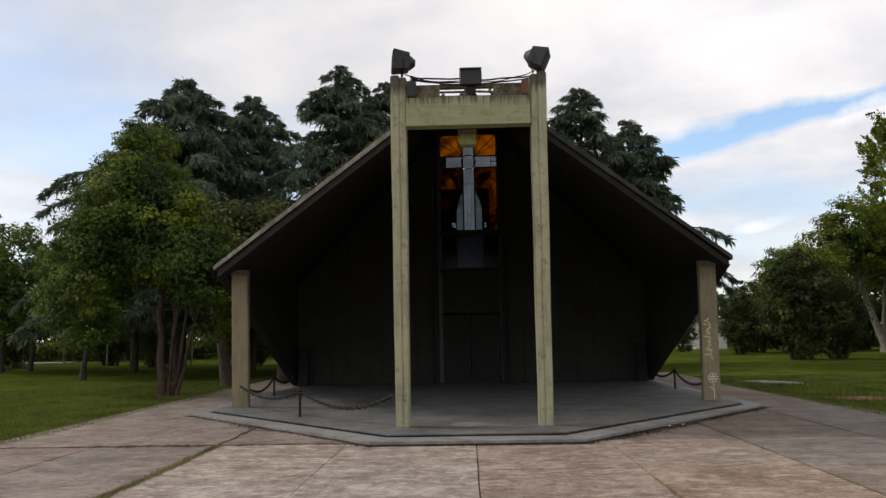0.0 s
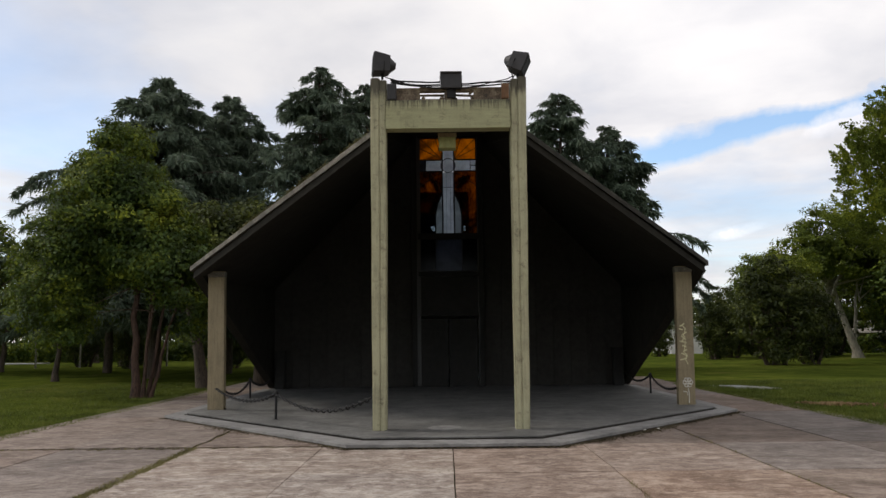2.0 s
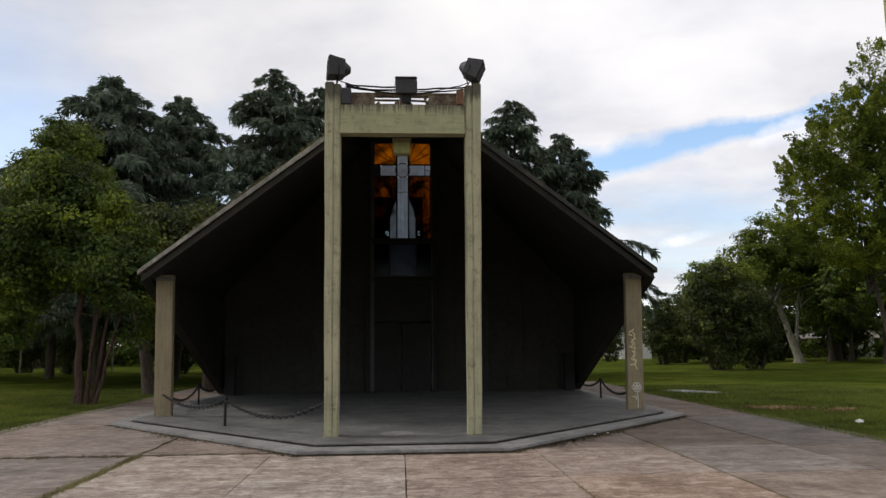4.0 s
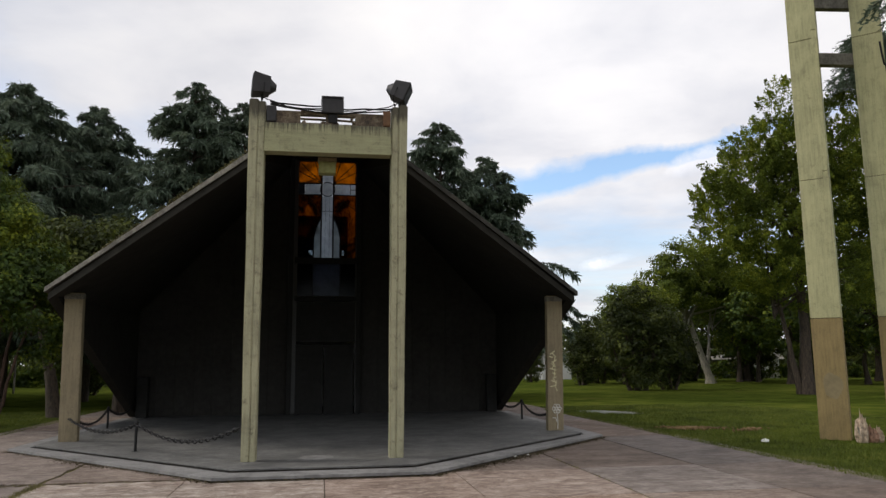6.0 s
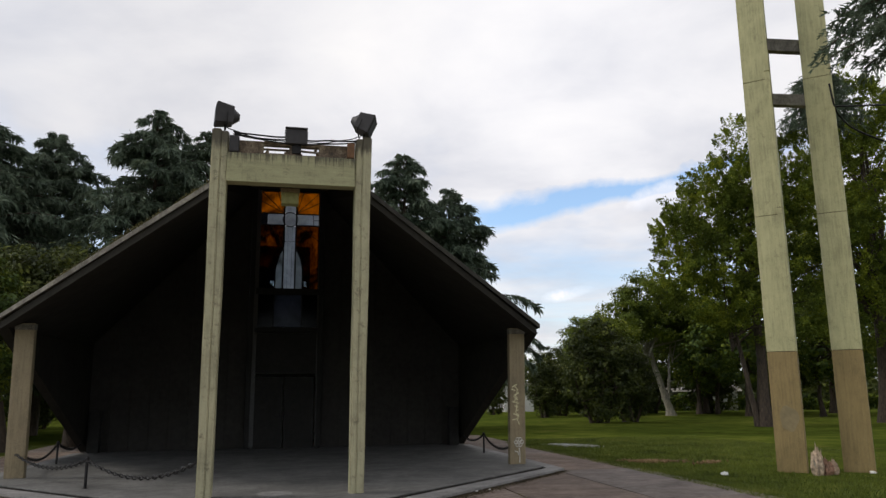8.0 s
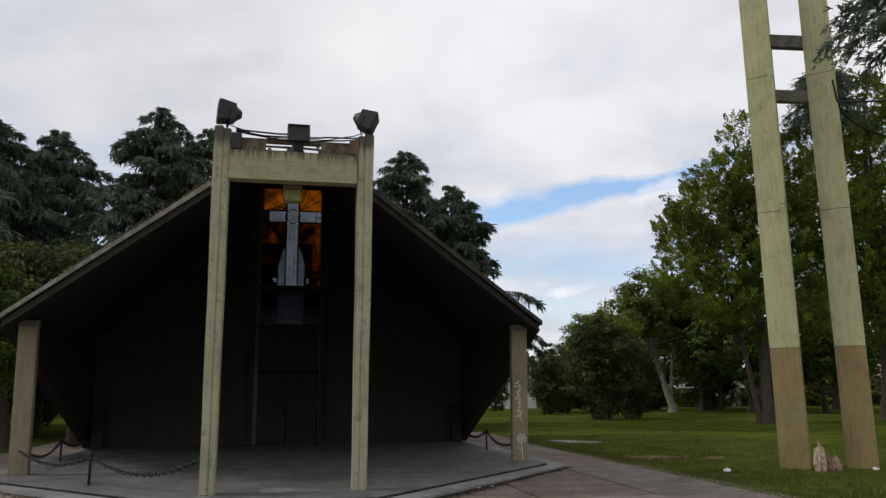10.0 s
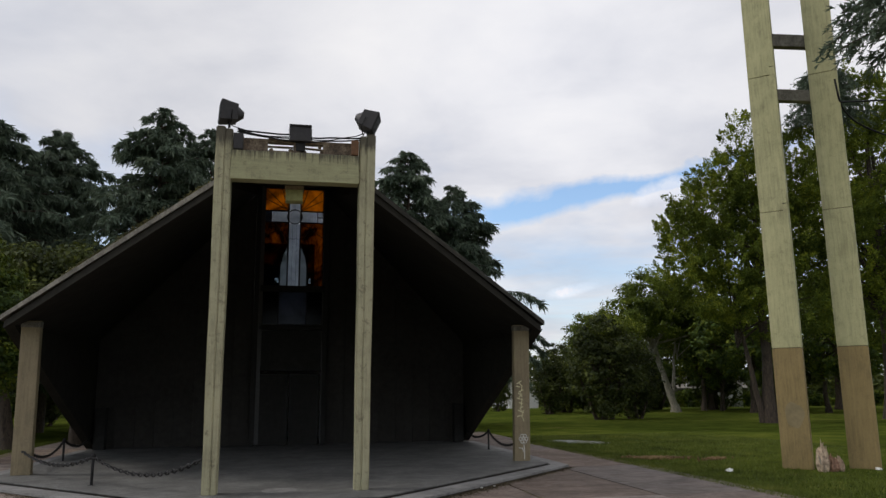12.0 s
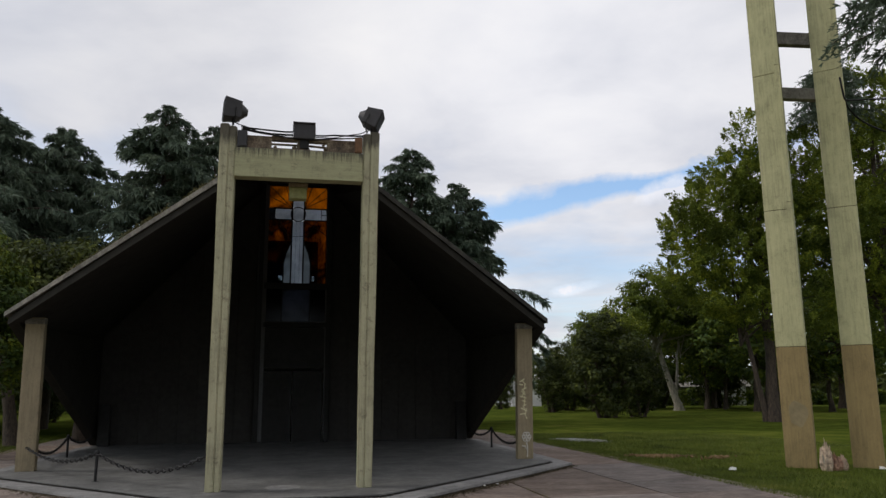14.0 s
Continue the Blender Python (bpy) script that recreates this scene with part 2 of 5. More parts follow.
M_SLAB_BROWN = concrete("brown_paving", (0.165, 0.108, 0.078), (0.292, 0.208, 0.158), (0.44, 0.346, 0.28), streaks=(0.9, 1.25, 1), vary=0.06, stain=0.4, bump=0.8, worn=0.75)
M_BED = concrete("joint_soil", (0.045, 0.036, 0.018), (0.085, 0.072, 0.036), (0.14, 0.125, 0.065), rough=0.95)
M_RISER = concrete("dark_riser", (0.018, 0.015, 0.011), (0.034, 0.029, 0.022), (0.06, 0.05, 0.04), rough=0.9)
M_PLATFORM = concrete("grey_terrace", (0.092, 0.090, 0.084), (0.142, 0.138, 0.128), (0.200, 0.195, 0.182), stain=0.55, rough=0.75, bump=0.25, worn=0.2)
M_KERB = concrete("pale_kerb", (0.150, 0.144, 0.137), (0.225, 0.216, 0.205), (0.305, 0.296, 0.28), stain=0.35)
M_PAINT = painted_concrete("cream_painted_concrete", (0.375, 0.350, 0.218), (0.17, 0.145, 0.085), 0.7, head=6.05)
M_BEAM = painted_concrete("beam_concrete", (0.335, 0.322, 0.180), (0.17, 0.145, 0.085), 0.55, along=(0.8, 9, 9), head=5.86)
M_TOWER = painted_concrete("tower_concrete", (0.45, 0.425, 0.225), (0.25, 0.22, 0.12), 0.4)
M_TOWER_LOW = painted_concrete("tower_lower_coat", (0.275, 0.198, 0.080), (0.16, 0.125, 0.07), 0.3)
M_POST = painted_concrete("post_concrete", (0.262, 0.208, 0.122), (0.14, 0.115, 0.08), 0.35)
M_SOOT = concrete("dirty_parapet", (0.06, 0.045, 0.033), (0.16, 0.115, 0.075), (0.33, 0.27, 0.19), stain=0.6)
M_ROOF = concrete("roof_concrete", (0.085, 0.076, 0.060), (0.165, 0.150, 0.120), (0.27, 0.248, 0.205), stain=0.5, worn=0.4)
# shaded copy of M_ROOF: the right slope's shade and moss in one colour
M_ROOF_SHADED = concrete("shaded_mossy_roof", (0.016, 0.014, 0.010), (0.034, 0.030, 0.022), (0.075, 0.066, 0.048), stain=0.5)
# M_DARK, M_WALL and M_CEIL: near-black tones that carry the deep porch's shade
M_DARK = plain("shade_dark_boarding", (0.029, 0.028, 0.026), 0.9, grain=6, spec=0.15)
M_WALL = plain("porch_shade_boarding", (0.043, 0.040, 0.036), 0.92, grain=6, spec=0.12)
M_CEIL = plain("porch_shade_ceiling", (0.034, 0.031, 0.026), 0.95, grain=4, spec=0.1)
M_FRAME = plain("grey_window_frame", (0.072, 0.070, 0.068), 0.7)
M_STEEL = plain("black_iron", (0.014, 0.013, 0.013), 0.65, 0.0, spec=0.3)
M_LAMP = plain("dark_lamp_housing", (0.030, 0.027, 0.027), 0.55, 0.2)
M_RUST = plain("rusty_box", (0.15, 0.075, 0.035), 0.8)
M_OLIVE = plain("olive_lamp_box", (0.30, 0.30, 0.12), 0.6)
M_LEAD = plain("lead_came", (0.02, 0.02, 0.022), 0.5, 0.4)
M_WHITE = plain("white_wall_paint", (0.72, 0.71, 0.68), 0.8, grain=3, amount=0.1)
M_CHALK = plain("pale_scrawl", (0.66, 0.60, 0.36), 0.9)
M_CHALK_W = plain("white_scrawl", (0.72, 0.69, 0.62), 0.9)
M_LEAF = foliage("broad_leaves", (0.020, 0.036, 0.012), (0.056, 0.096, 0.017), (0.30, 0.335, 0.026))
M_LEAF_B = foliage("fresh_leaves", (0.026, 0.040, 0.007), (0.090, 0.128, 0.014), (0.29, 0.325, 0.030))
M_NEEDLE = foliage("feathery_needles", (0.040, 0.060, 0.016), (0.118, 0.158, 0.026), (0.35, 0.38, 0.036), 0.8, 0.5, 0.10)
M_CEDAR = foliage("cedar_needles", (0.034, 0.053, 0.035), (0.088, 0.122, 0.080), (0.205, 0.245, 0.165), 0.6, 1.3)
M_DARKLEAF = foliage("dark_leaves", (0.017, 0.025, 0.009), (0.044, 0.059, 0.014), (0.17, 0.19, 0.032))
M_GRASS = grass_ground("lawn")
M_BLADE = foliage("grass_blades", (0.042, 0.060, 0.010), (0.108, 0.141, 0.019), (0.21, 0.22, 0.045))
M_MOSS = foliage("joint_moss", (0.12, 0.108, 0.045), (0.24, 0.212, 0.088), (0.34, 0.30, 0.15))
M_BARK = bark("grey_brown_bark", (0.022, 0.016, 0.011), (0.10, 0.072, 0.05))
M_BARK_RED = bark("reddish_bark", (0.028, 0.015, 0.010), (0.115, 0.064, 0.042))
M_BARK_PALE = bark("pale_bark", (0.13, 0.115, 0.085), (0.40, 0.365, 0.29))


# ---------- mesh helpers ----------
def part(name, bm, mat, parent=None, label="", smooth=False):
    me = bpy.data.meshes.new(name)
    bm.normal_update()
    bm.to_mesh(me)
    bm.free()
    if smooth:
        me.shade_smooth()
    me.materials.append(mat)
    ob = new(name, me)
    if parent is not None:
        ob.parent = parent
    if label:
        ob["label"] = label
    return ob


def fast_mesh(name, verts, faces, mat, parent=None, smooth=False, label=""):
    """One mesh object from numpy arrays; all faces have the same number of corners."""
    me = bpy.data.meshes.new(name)
    verts, faces = np.asarray(verts, np.float32), np.asarray(faces, np.int32)
    k = faces.shape[1]
    me.vertices.add(len(verts))
    me.vertices.foreach_set("co", verts.ravel())
    me.loops.add(faces.size)
    me.loops.foreach_set("vertex_index", faces.ravel())
    me.polygons.add(len(faces))
    me.polygons.foreach_set("loop_start", np.arange(len(faces), dtype=np.int32) * k)
    me.update(calc_edges=True)
    if smooth:
        me.shade_smooth()
    me.materials.append(mat)
    ob = new(name, me)
    if parent is not None:
        ob.parent = parent
    if label:
        ob["label"] = label
    return ob


def thing(name, at=(0, 0, 0), **tags):
    ob = new(name)
    ob.empty_display_size = 0.2
    ob.matrix_world = Matrix.Translation(at)
    return tagged(ob, **tags)


def box(bm, lo, hi, m=None, bevel=0.0, seg=2):
    """A box between two corners, added to bm."""
    c = [(a + b) / 2 for a, b in zip(lo, hi)]
    s = [abs(b - a) for a, b in zip(lo, hi)]
    mat = Matrix.Translation(c) @ Matrix.Diagonal((*s, 1))
    r = bmesh.ops.create_cube(bm, size=1, matrix=(m @ mat) if m else mat)
    if bevel:
        edges = list({e for v in r["verts"] for e in v.link_edges})
        bmesh.ops.bevel(bm, geom=edges, offset=bevel, segments=seg, affect="EDGES", profile=0.6)
    return r["verts"]


def boxed(lo, hi, bevel=0.0, m=None, seg=2):
    bm = bmesh.new()
    box(bm, lo, hi, m, bevel, seg)
    return bm


def prism(points, z0, z1, bevel=0.0):
    """An upright prism over a plan outline."""
    bm = bmesh.new()
    lo = [bm.verts.new((x, y, z0)) for x, y in points]
    hi = [bm.verts.new((x, y, z1)) for x, y in points]
    bm.faces.new(lo[::-1])
    top = bm.faces.new(hi)
    k = len(points)
    for i in range(k):
        bm.faces.new((lo[i], lo[(i + 1) % k], hi[(i + 1) % k], hi[i]))
    bmesh.ops.recalc_face_normals(bm, faces=bm.faces)
    if bevel:
        bmesh.ops.bevel(bm, geom=list(top.edges), offset=bevel, segments=2, affect="EDGES")
    return bm


def slab(points, thick):
    """A plate with the given upper corners, thick metres deep downwards."""
    bm = bmesh.new()
    hi = [bm.verts.new(p) for p in points]
    lo = [bm.verts.new((p[0], p[1], p[2] - thick)) for p in points]
    k = len(points)
    bm.faces.new(hi)
    bm.faces.new(lo[::-1])
    for i in range(k):
        bm.faces.new((hi[i], lo[i], lo[(i + 1) % k], hi[(i + 1) % k]))
    bmesh.ops.recalc_face_normals(bm, faces=bm.faces)
    return bm


def tube_arrays(points, radii, sides=7):
    """Vertices and quads of a tapered tube along points."""
    pts = np.asarray(points, float)
    rad = np.broadcast_to(np.asarray(radii, float), (len(pts),))
    tan = np.gradient(pts, axis=0)
    tan /= np.linalg.norm(tan, axis=1)[:, None] + 1e-9
    ref = np.where(np.abs(tan[:, 2:3]) > 0.9, np.array([[1.0, 0, 0]]), np.array([[0, 0, 1.0]]))
    u = np.cross(tan, ref)
    u /= np.linalg.norm(u, axis=1)[:, None] + 1e-9
    v = np.cross(tan, u)
    ang = np.linspace(0, 2 * np.pi, sides, endpoint=False)
    ring = u[:, None] * np.cos(ang)[None, :, None] + v[:, None] * np.sin(ang)[None, :, None]
    vs = (pts[:, None] + ring * rad[:, None, None]).reshape(-1, 3)
    i, j = np.meshgrid(np.arange(len(pts) - 1), np.arange(sides), indexing="ij")
    j2 = (j + 1) % sides
    fs = np.stack([i * sides + j, i * sides + j2, (i + 1) * sides + j2, (i + 1) * sides + j], -1).reshape(-1, 4)
    return vs, fs


def join_arrays(parts):
    vs, fs, off = [], [], 0
    for v, f in parts:
        vs.append(v)
        fs.append(f + off)
        off += len(v)
    return np.concatenate(vs), np.concatenate(fs)


def tube(name, points, radii, mat, parent=None, sides=7, label=""):
    v, f = tube_arrays(points, radii, sides)
    return fast_mesh(name, v, f, mat, parent, True, label)


def leaf_arrays(centre, along, length, width, rng, bend=0.0, up=0.0):
    """Diamond leaves: centre (n,3), along (n,3) unit, length and width (n,)."""
    k = len(centre)
    r = rng.normal(size=(k, 3)) + np.array([0, 0, up])
    side = np.cross(along, r)
    side /= np.linalg.norm(side, axis=1)[:, None] + 1e-9
    l, w = (np.asarray(length) / 2)[:, None], (np.asarray(width) / 2)[:, None]
    v = np.stack([centre - along * l, centre + side * w, centre + along * l, centre - side * w], 1)
    if bend:
        v[:, 2, 2] -= bend * np.asarray(length)
    return v.reshape(-1, 3), np.arange(k * 4).reshape(-1, 4)


def facing_leaves(centre, normal, length, width, rng):
    """Diamond leaves whose flat side faces normal."""
    k = len(centre)
    along = np.cross(normal, rng.normal(size=(k, 3)))
    along /= np.linalg.norm(along, axis=1)[:, None] + 1e-9
    side = np.cross(normal, along)
    l, w = (np.asarray(length) / 2)[:, None], (np.asarray(width) / 2)[:, None]
    v = np.stack([centre - along * l, centre + side * w, centre + along * l, centre - side * w], 1)
    v[:, 0] -= normal * l * 0.25
    v[:, 2] -= normal * l * 0.25
    return v.reshape(-1, 3), np.arange(k * 4).reshape(-1, 4)


def unit(a):
    return a / (np.linalg.norm(a, axis=-1, keepdims=True) + 1e-9)


# ---------- ground, paving, lawn ----------
def build_ground():
    # one sheet that reaches the horizon, finer and gently uneven near by
    g = np.concatenate([-np.geomspace(1500, 45, 14), np.linspace(-40, 40, 81), np.geomspace(45, 1500, 14)])
    x, y = np.meshgrid(g, g + 20.0, indexing="ij")
    z = np.full_like(x, -0.035)
    for i in range(x.shape[0]):
        for j in range(x.shape[1]):
            d = max(abs(x[i, j]) - 8.6, 0.0)
            k = min(d / 6.0, 1.0)
            if abs(x[i, j]) < 90 and abs(y[i, j]) < 120:
                z[i, j] += k * 0.10 * (noise.noise(Vector((x[i, j] * 0.15, y[i, j] * 0.15, 0))) + 0.25)
    n = x.shape[0]
    i, j = np.meshgrid(np.arange(n - 1), np.arange(n - 1), indexing="ij")
    f = np.stack([i * n + j, (i + 1) * n + j, (i + 1) * n + j + 1, i * n + j + 1], -1).reshape(-1, 4)
    ob = fast_mesh("ground", np.stack([x, y, z], -1).reshape(-1, 3), f, M_GRASS, smooth=True)
    return tagged(ob, "mown park lawn with patchy dry and shaded green grass", "ground", kind="structure")


build_ground()

PAVE_ROWS = [-14.0, -9.4, -4.7, 0.0, 4.7, 9.44, 11.8, 16.5, 21.2, 26.0, 31.0]


def build_paving():
    bed = prism([(-8.0, -14), (8.0, -14), (8.0, 31), (-8.0, 31)], -0.2, -0.024)
    pave = part("pavement", bed, M_BED)
    tagged(pave, "weathered concrete slab forecourt with grassy joints", "pavement", kind="structure")
    rng = random.Random(4)
    for ci in range(8):
        x0, x1 = -8 + 2 * ci, -6 + 2 * ci
        for ri in range(len(PAVE_ROWS) - 1):
            y0, y1 = PAVE_ROWS[ri], PAVE_ROWS[ri + 1]
            if abs(x0 + 1) < 5 and y0 > 17:
                continue
            # the mossy joint is wide in front of the crack at 11.8 and narrow behind it
            wide = 0.055 if y1 < 12 else 0.025
            gl = wide if x0 == -4 else (0.016 if x0 == 4 else 0.004)
            gr = wide if x1 == -4 else (0.016 if x1 == 4 else 0.004)
            g0 = 0.010 if y0 == 11.8 and x0 < 0 else 0.003
            g1 = 0.010 if y1 == 11.8 and x0 < 0 else 0.003
            top = rng.uniform(-0.004, 0.004) + (0.015 if y0 >= 11.8 and x0 < 0 else 0.0)
            bm = bmesh.new()
            # a slightly ragged outline, chipped along the long joints
            pts = []
            steps = 15 if ci in (1, 2) else 7
            for k in range(steps):
                pts.append((x0 + gl + (rng.uniform(-0.035, 0.05) if ci == 2 else rng.uniform(0, 0.008)), y0 + g0 + (y1 - y0 - g0 - g1) * k / (steps - 1)))
            for k in range(steps):
                pts.append((x1 - gr - (rng.uniform(-0.035, 0.05) if ci == 1 else rng.uniform(0, 0.008)), y1 - g1 - (y1 - y0 - g0 - g1) * k / (steps - 1)))
            # broken edges along the crack
            if 11.8 in (y0, y1) and x0 < 0:
                far = y1 == 11.8
                line = [(x0 + 0.02 + (x1 - x0 - 0.04) * k / 24, 11.8 + (-1 if far else 1) * (0.012 + max(0, rng.gauss(0.0, 0.05)))) for k in range(1, 24)]
                pts = pts[:steps] + line + pts[steps:] if far else pts + line[::-1]
            vs = [bm.verts.new((a, b, top)) for a, b in pts]
            lo = [bm.verts.new((a, b, -0.05)) for a, b in pts]
            bm.faces.new(vs[::-1])
            for k in range(len(pts)):
                bm.faces.new((vs[k], vs[(k + 1) % len(pts)], lo[(k + 1) % len(pts)], lo[k]))
            bmesh.ops.recalc_face_normals(bm, faces=bm.faces)
            brown = 0 <= x0 < 4 and y0 < 11.8
            dark = (y0 >= 11.8 and x0 < 4) or x0 < -5 or x0 >= 4
            path = x0 >= 6 or (x0 >= 4 and y0 >= 11.8)
            part("slab", bm, M_PATH if path else (M_SLAB_BROWN if brown else (M_SLAB_DARK if dark else M_SLAB)), pave)
    return pave


# ---------- terrace ----------
STEP_OUT = [(-1.6, 11.45), (1.6, 11.45), (6.12, 16.25), (6.02, 24.6), (6.02, 29.6), (-6.02, 29.6), (-6.02, 24.6), (-6.12, 16.25)]
STEP_IN = [(-1.38, 12.0), (1.38, 12.0), (5.70, 16.42), (5.62, 24.6), (5.62, 29.5), (-5.62, 29.5), (-5.62, 24.6), (-5.70, 16.42)]


def build_terrace():
    t = thing("terrace", kind="structure", label="grey concrete porch terrace with a pale stepped kerb", category="terrace")
    part("terrace_floor", prism(STEP_IN, 0.090, 0.110, 0.006), M_PLATFORM, t)

    def inset(pts, d):
        cx, cy = 0.0, 20.0
        return [(x - math.copysign(d, x - cx), y - math.copysign(d, y - cy)) for x, y in pts]
    # both risers are near black and set in under the slab edges
    part("floor_riser", prism(inset(STEP_IN, 0.012), -0.1, 0.089), M_RISER, t, "dark riser face")
    part("kerb_riser", prism(inset(STEP_OUT, 0.014), -0.1, 0.030), M_RISER, t, "dark riser face")
    # kerb ring, one length for each side, a dark groove between it and the floor
    k = len(STEP_OUT)
    for i in range(k):
        if i in (3, 4, 5):
            continue
        a, b = Vector(STEP_OUT[i]), Vector(STEP_OUT[(i + 1) % k])
        c, d = Vector(STEP_IN[(i + 1) % k]), Vector(STEP_IN[i])
        c2, d2 = c + (b - c).normalized() * 0.06, d + (a - d).normalized() * 0.06
        part("kerb", prism([tuple(a), tuple(b), tuple(c2), tuple(d2)], 0.031, 0.072, 0.008), M_KERB, t)
    # worn round drain cover set in the floor
    bm = bmesh.new()
    bmesh.ops.create_cone(bm, cap_ends=True, segments=28, radius1=0.30, radius2=0.28, depth=0.012, matrix=Matrix.Translation((-0.12, 13.2, 0.112)))
    part("drain_cover", bm, M_KERB, t, "round worn concrete cover")
    return t


build_terrace()


# ---------- chapel ----------
RIDGE_F, RIDGE_B = 13.0, 29.0


def ridge_z(y):
    return 5.48 + 0.248 * (y - 13.0)


def build_chapel():
    ch = thing("chapel", (0, 20, 0), label="tent-shaped concrete chapel with dark porch and cream portal", category="chapel")
    ch.matrix_world = Matrix.Identity(4)
    zf, zb = ridge_z(RIDGE_F), ridge_z(RIDGE_B)
    # roof: two side plates and the strip between the portal columns
    for s in (-1, 1):
        plate = bmesh.new()
        nu, nv = 14, 10
        top = {}
        for i in range(nu + 1):
            for j in range(nv + 1):
                u, v = i / nu, j / nv
                a = Vector((s * 1.18, 13.0, zf)).lerp(Vector((s * 5.78, 16.6, 3.29)), u)
                b = Vector((s * 1.18, 29.0, zb)).lerp(Vector((s * 5.95, 29.0, 3.4)), u)
                p = a.lerp(b, v)
                top[i, j] = plate.verts.new(p)
        low = {k: plate.verts.new(v.co - Vector((0, 0, 0.10))) for k, v in top.items()}
        for i in range(nu):
            for j in range(nv):
                q = [(i, j), (i + 1, j), (i + 1, j + 1), (i, j + 1)]
                plate.faces.new([top[k] for k in q])
                plate.faces.new([low[k] for k in q[::-1]])
        for i in range(nu):
            for j in (0, nv):
                plate.faces.new((top[i, j], top[i + 1, j], low[i + 1, j], low[i, j]))
        for j in range(nv):
            for i in (0, nu):
                plate.faces.new((top[i, j], top[i, j + 1], low[i, j + 1], low[i, j]))
        bmesh.ops.recalc_face_normals(plate, faces=plate.faces)
        part("roof_plate", plate, M_ROOF if s < 0 else M_ROOF_SHADED, ch, "weathered grey sloping roof slab" if s < 0 else "roof slab coloured almost black for its shaded side and old moss")
        # lining under the slope, coloured dark for its shade, set in from the edge
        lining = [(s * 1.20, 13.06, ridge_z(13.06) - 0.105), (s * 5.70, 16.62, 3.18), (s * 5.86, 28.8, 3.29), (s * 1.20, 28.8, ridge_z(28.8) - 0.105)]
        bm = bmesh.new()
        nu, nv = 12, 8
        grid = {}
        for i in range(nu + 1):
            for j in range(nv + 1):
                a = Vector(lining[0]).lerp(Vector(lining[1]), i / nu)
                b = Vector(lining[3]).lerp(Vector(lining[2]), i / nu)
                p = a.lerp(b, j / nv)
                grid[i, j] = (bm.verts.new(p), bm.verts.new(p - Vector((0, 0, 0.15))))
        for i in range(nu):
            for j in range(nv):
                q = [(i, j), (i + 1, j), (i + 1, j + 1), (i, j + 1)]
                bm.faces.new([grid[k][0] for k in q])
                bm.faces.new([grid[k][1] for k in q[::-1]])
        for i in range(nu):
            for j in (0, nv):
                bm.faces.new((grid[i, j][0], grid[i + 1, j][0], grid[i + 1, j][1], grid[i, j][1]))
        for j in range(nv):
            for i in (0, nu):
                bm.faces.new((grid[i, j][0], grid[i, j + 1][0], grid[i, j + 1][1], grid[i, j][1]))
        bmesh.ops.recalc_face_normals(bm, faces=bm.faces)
        part("ceiling_lining", bm, M_CEIL, ch, "board lining coloured dark for the shade under the roof")
        # side wall whose front edge rakes forward up to the eave
        out = [(s * 5.78, 16.75, 3.10), (s * 5.84, 24.6, 0.10), (s * 5.84, 29.0, 0.10), (s * 5.90, 29.0, 3.22)]
        bm = bmesh.new()
        a = [bm.verts.new(p) for p in out]
        b = [bm.verts.new((p[0] - s * 0.22, p[1] + 0.05, p[2])) for p in out]
        bm.faces.new(a)
        bm.faces.new(b[::-1])
        for k in range(4):
            bm.faces.new((a[k], a[(k + 1) % 4], b[(k + 1) % 4], b[k]))
        bmesh.ops.recalc_face_normals(bm, faces=bm.faces)
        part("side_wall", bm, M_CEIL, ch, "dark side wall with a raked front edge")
        # short pier at the foot of the wall
        part("pier", boxed((s * 5.33 - 0.15, 23.8, 0.10), (s * 5.33 + 0.15, 24.1, 1.3), 0.02), M_DARK, ch, "dull dark concrete pier")
    y0, y1 = 13.035, 29.0
    strip = slab([(-1.20, y0, ridge_z(y0) + 0.26), (1.20, y0, ridge_z(y0) + 0.26), (1.20, y1, zb + 0.26), (-1.20, y1, zb + 0.26)], 0.16)
    part("ridge_strip", strip, M_ROOF, ch, "raised strip of roof along the ridge")
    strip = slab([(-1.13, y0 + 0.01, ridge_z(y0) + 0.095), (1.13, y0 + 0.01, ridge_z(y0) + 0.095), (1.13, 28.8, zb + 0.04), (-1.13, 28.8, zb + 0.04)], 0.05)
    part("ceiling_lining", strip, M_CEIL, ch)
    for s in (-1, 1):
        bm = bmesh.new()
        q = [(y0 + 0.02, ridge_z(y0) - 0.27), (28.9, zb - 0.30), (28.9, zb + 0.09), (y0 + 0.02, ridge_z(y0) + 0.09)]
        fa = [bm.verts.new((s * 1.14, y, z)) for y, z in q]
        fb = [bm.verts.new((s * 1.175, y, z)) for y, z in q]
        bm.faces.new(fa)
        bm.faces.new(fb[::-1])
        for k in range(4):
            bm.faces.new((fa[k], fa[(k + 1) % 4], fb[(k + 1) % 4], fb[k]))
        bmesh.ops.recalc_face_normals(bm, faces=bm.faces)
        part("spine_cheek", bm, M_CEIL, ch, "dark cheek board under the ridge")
    # porch back wall, either side of the tall slot
    def roof_under(x, y):
        u = (abs(x) - 1.18) / 4.7
        v = (y - 13.0) / 16.0
        a = zf + (3.29 - zf) * u
        b = zb + (3.4 - zb) * u
        return a + (b - a) * v
    for s in (-1, 1):
        xs = np.linspace(1.16, 5.62, 8)
        bm = bmesh.new()
        f_lo = [bm.verts.new((s * x, 24.3, 0.10)) for x in xs]
        f_hi = [bm.verts.new((s * x, 24.3, roof_under(x, 24.3) - 0.26)) for x in xs]
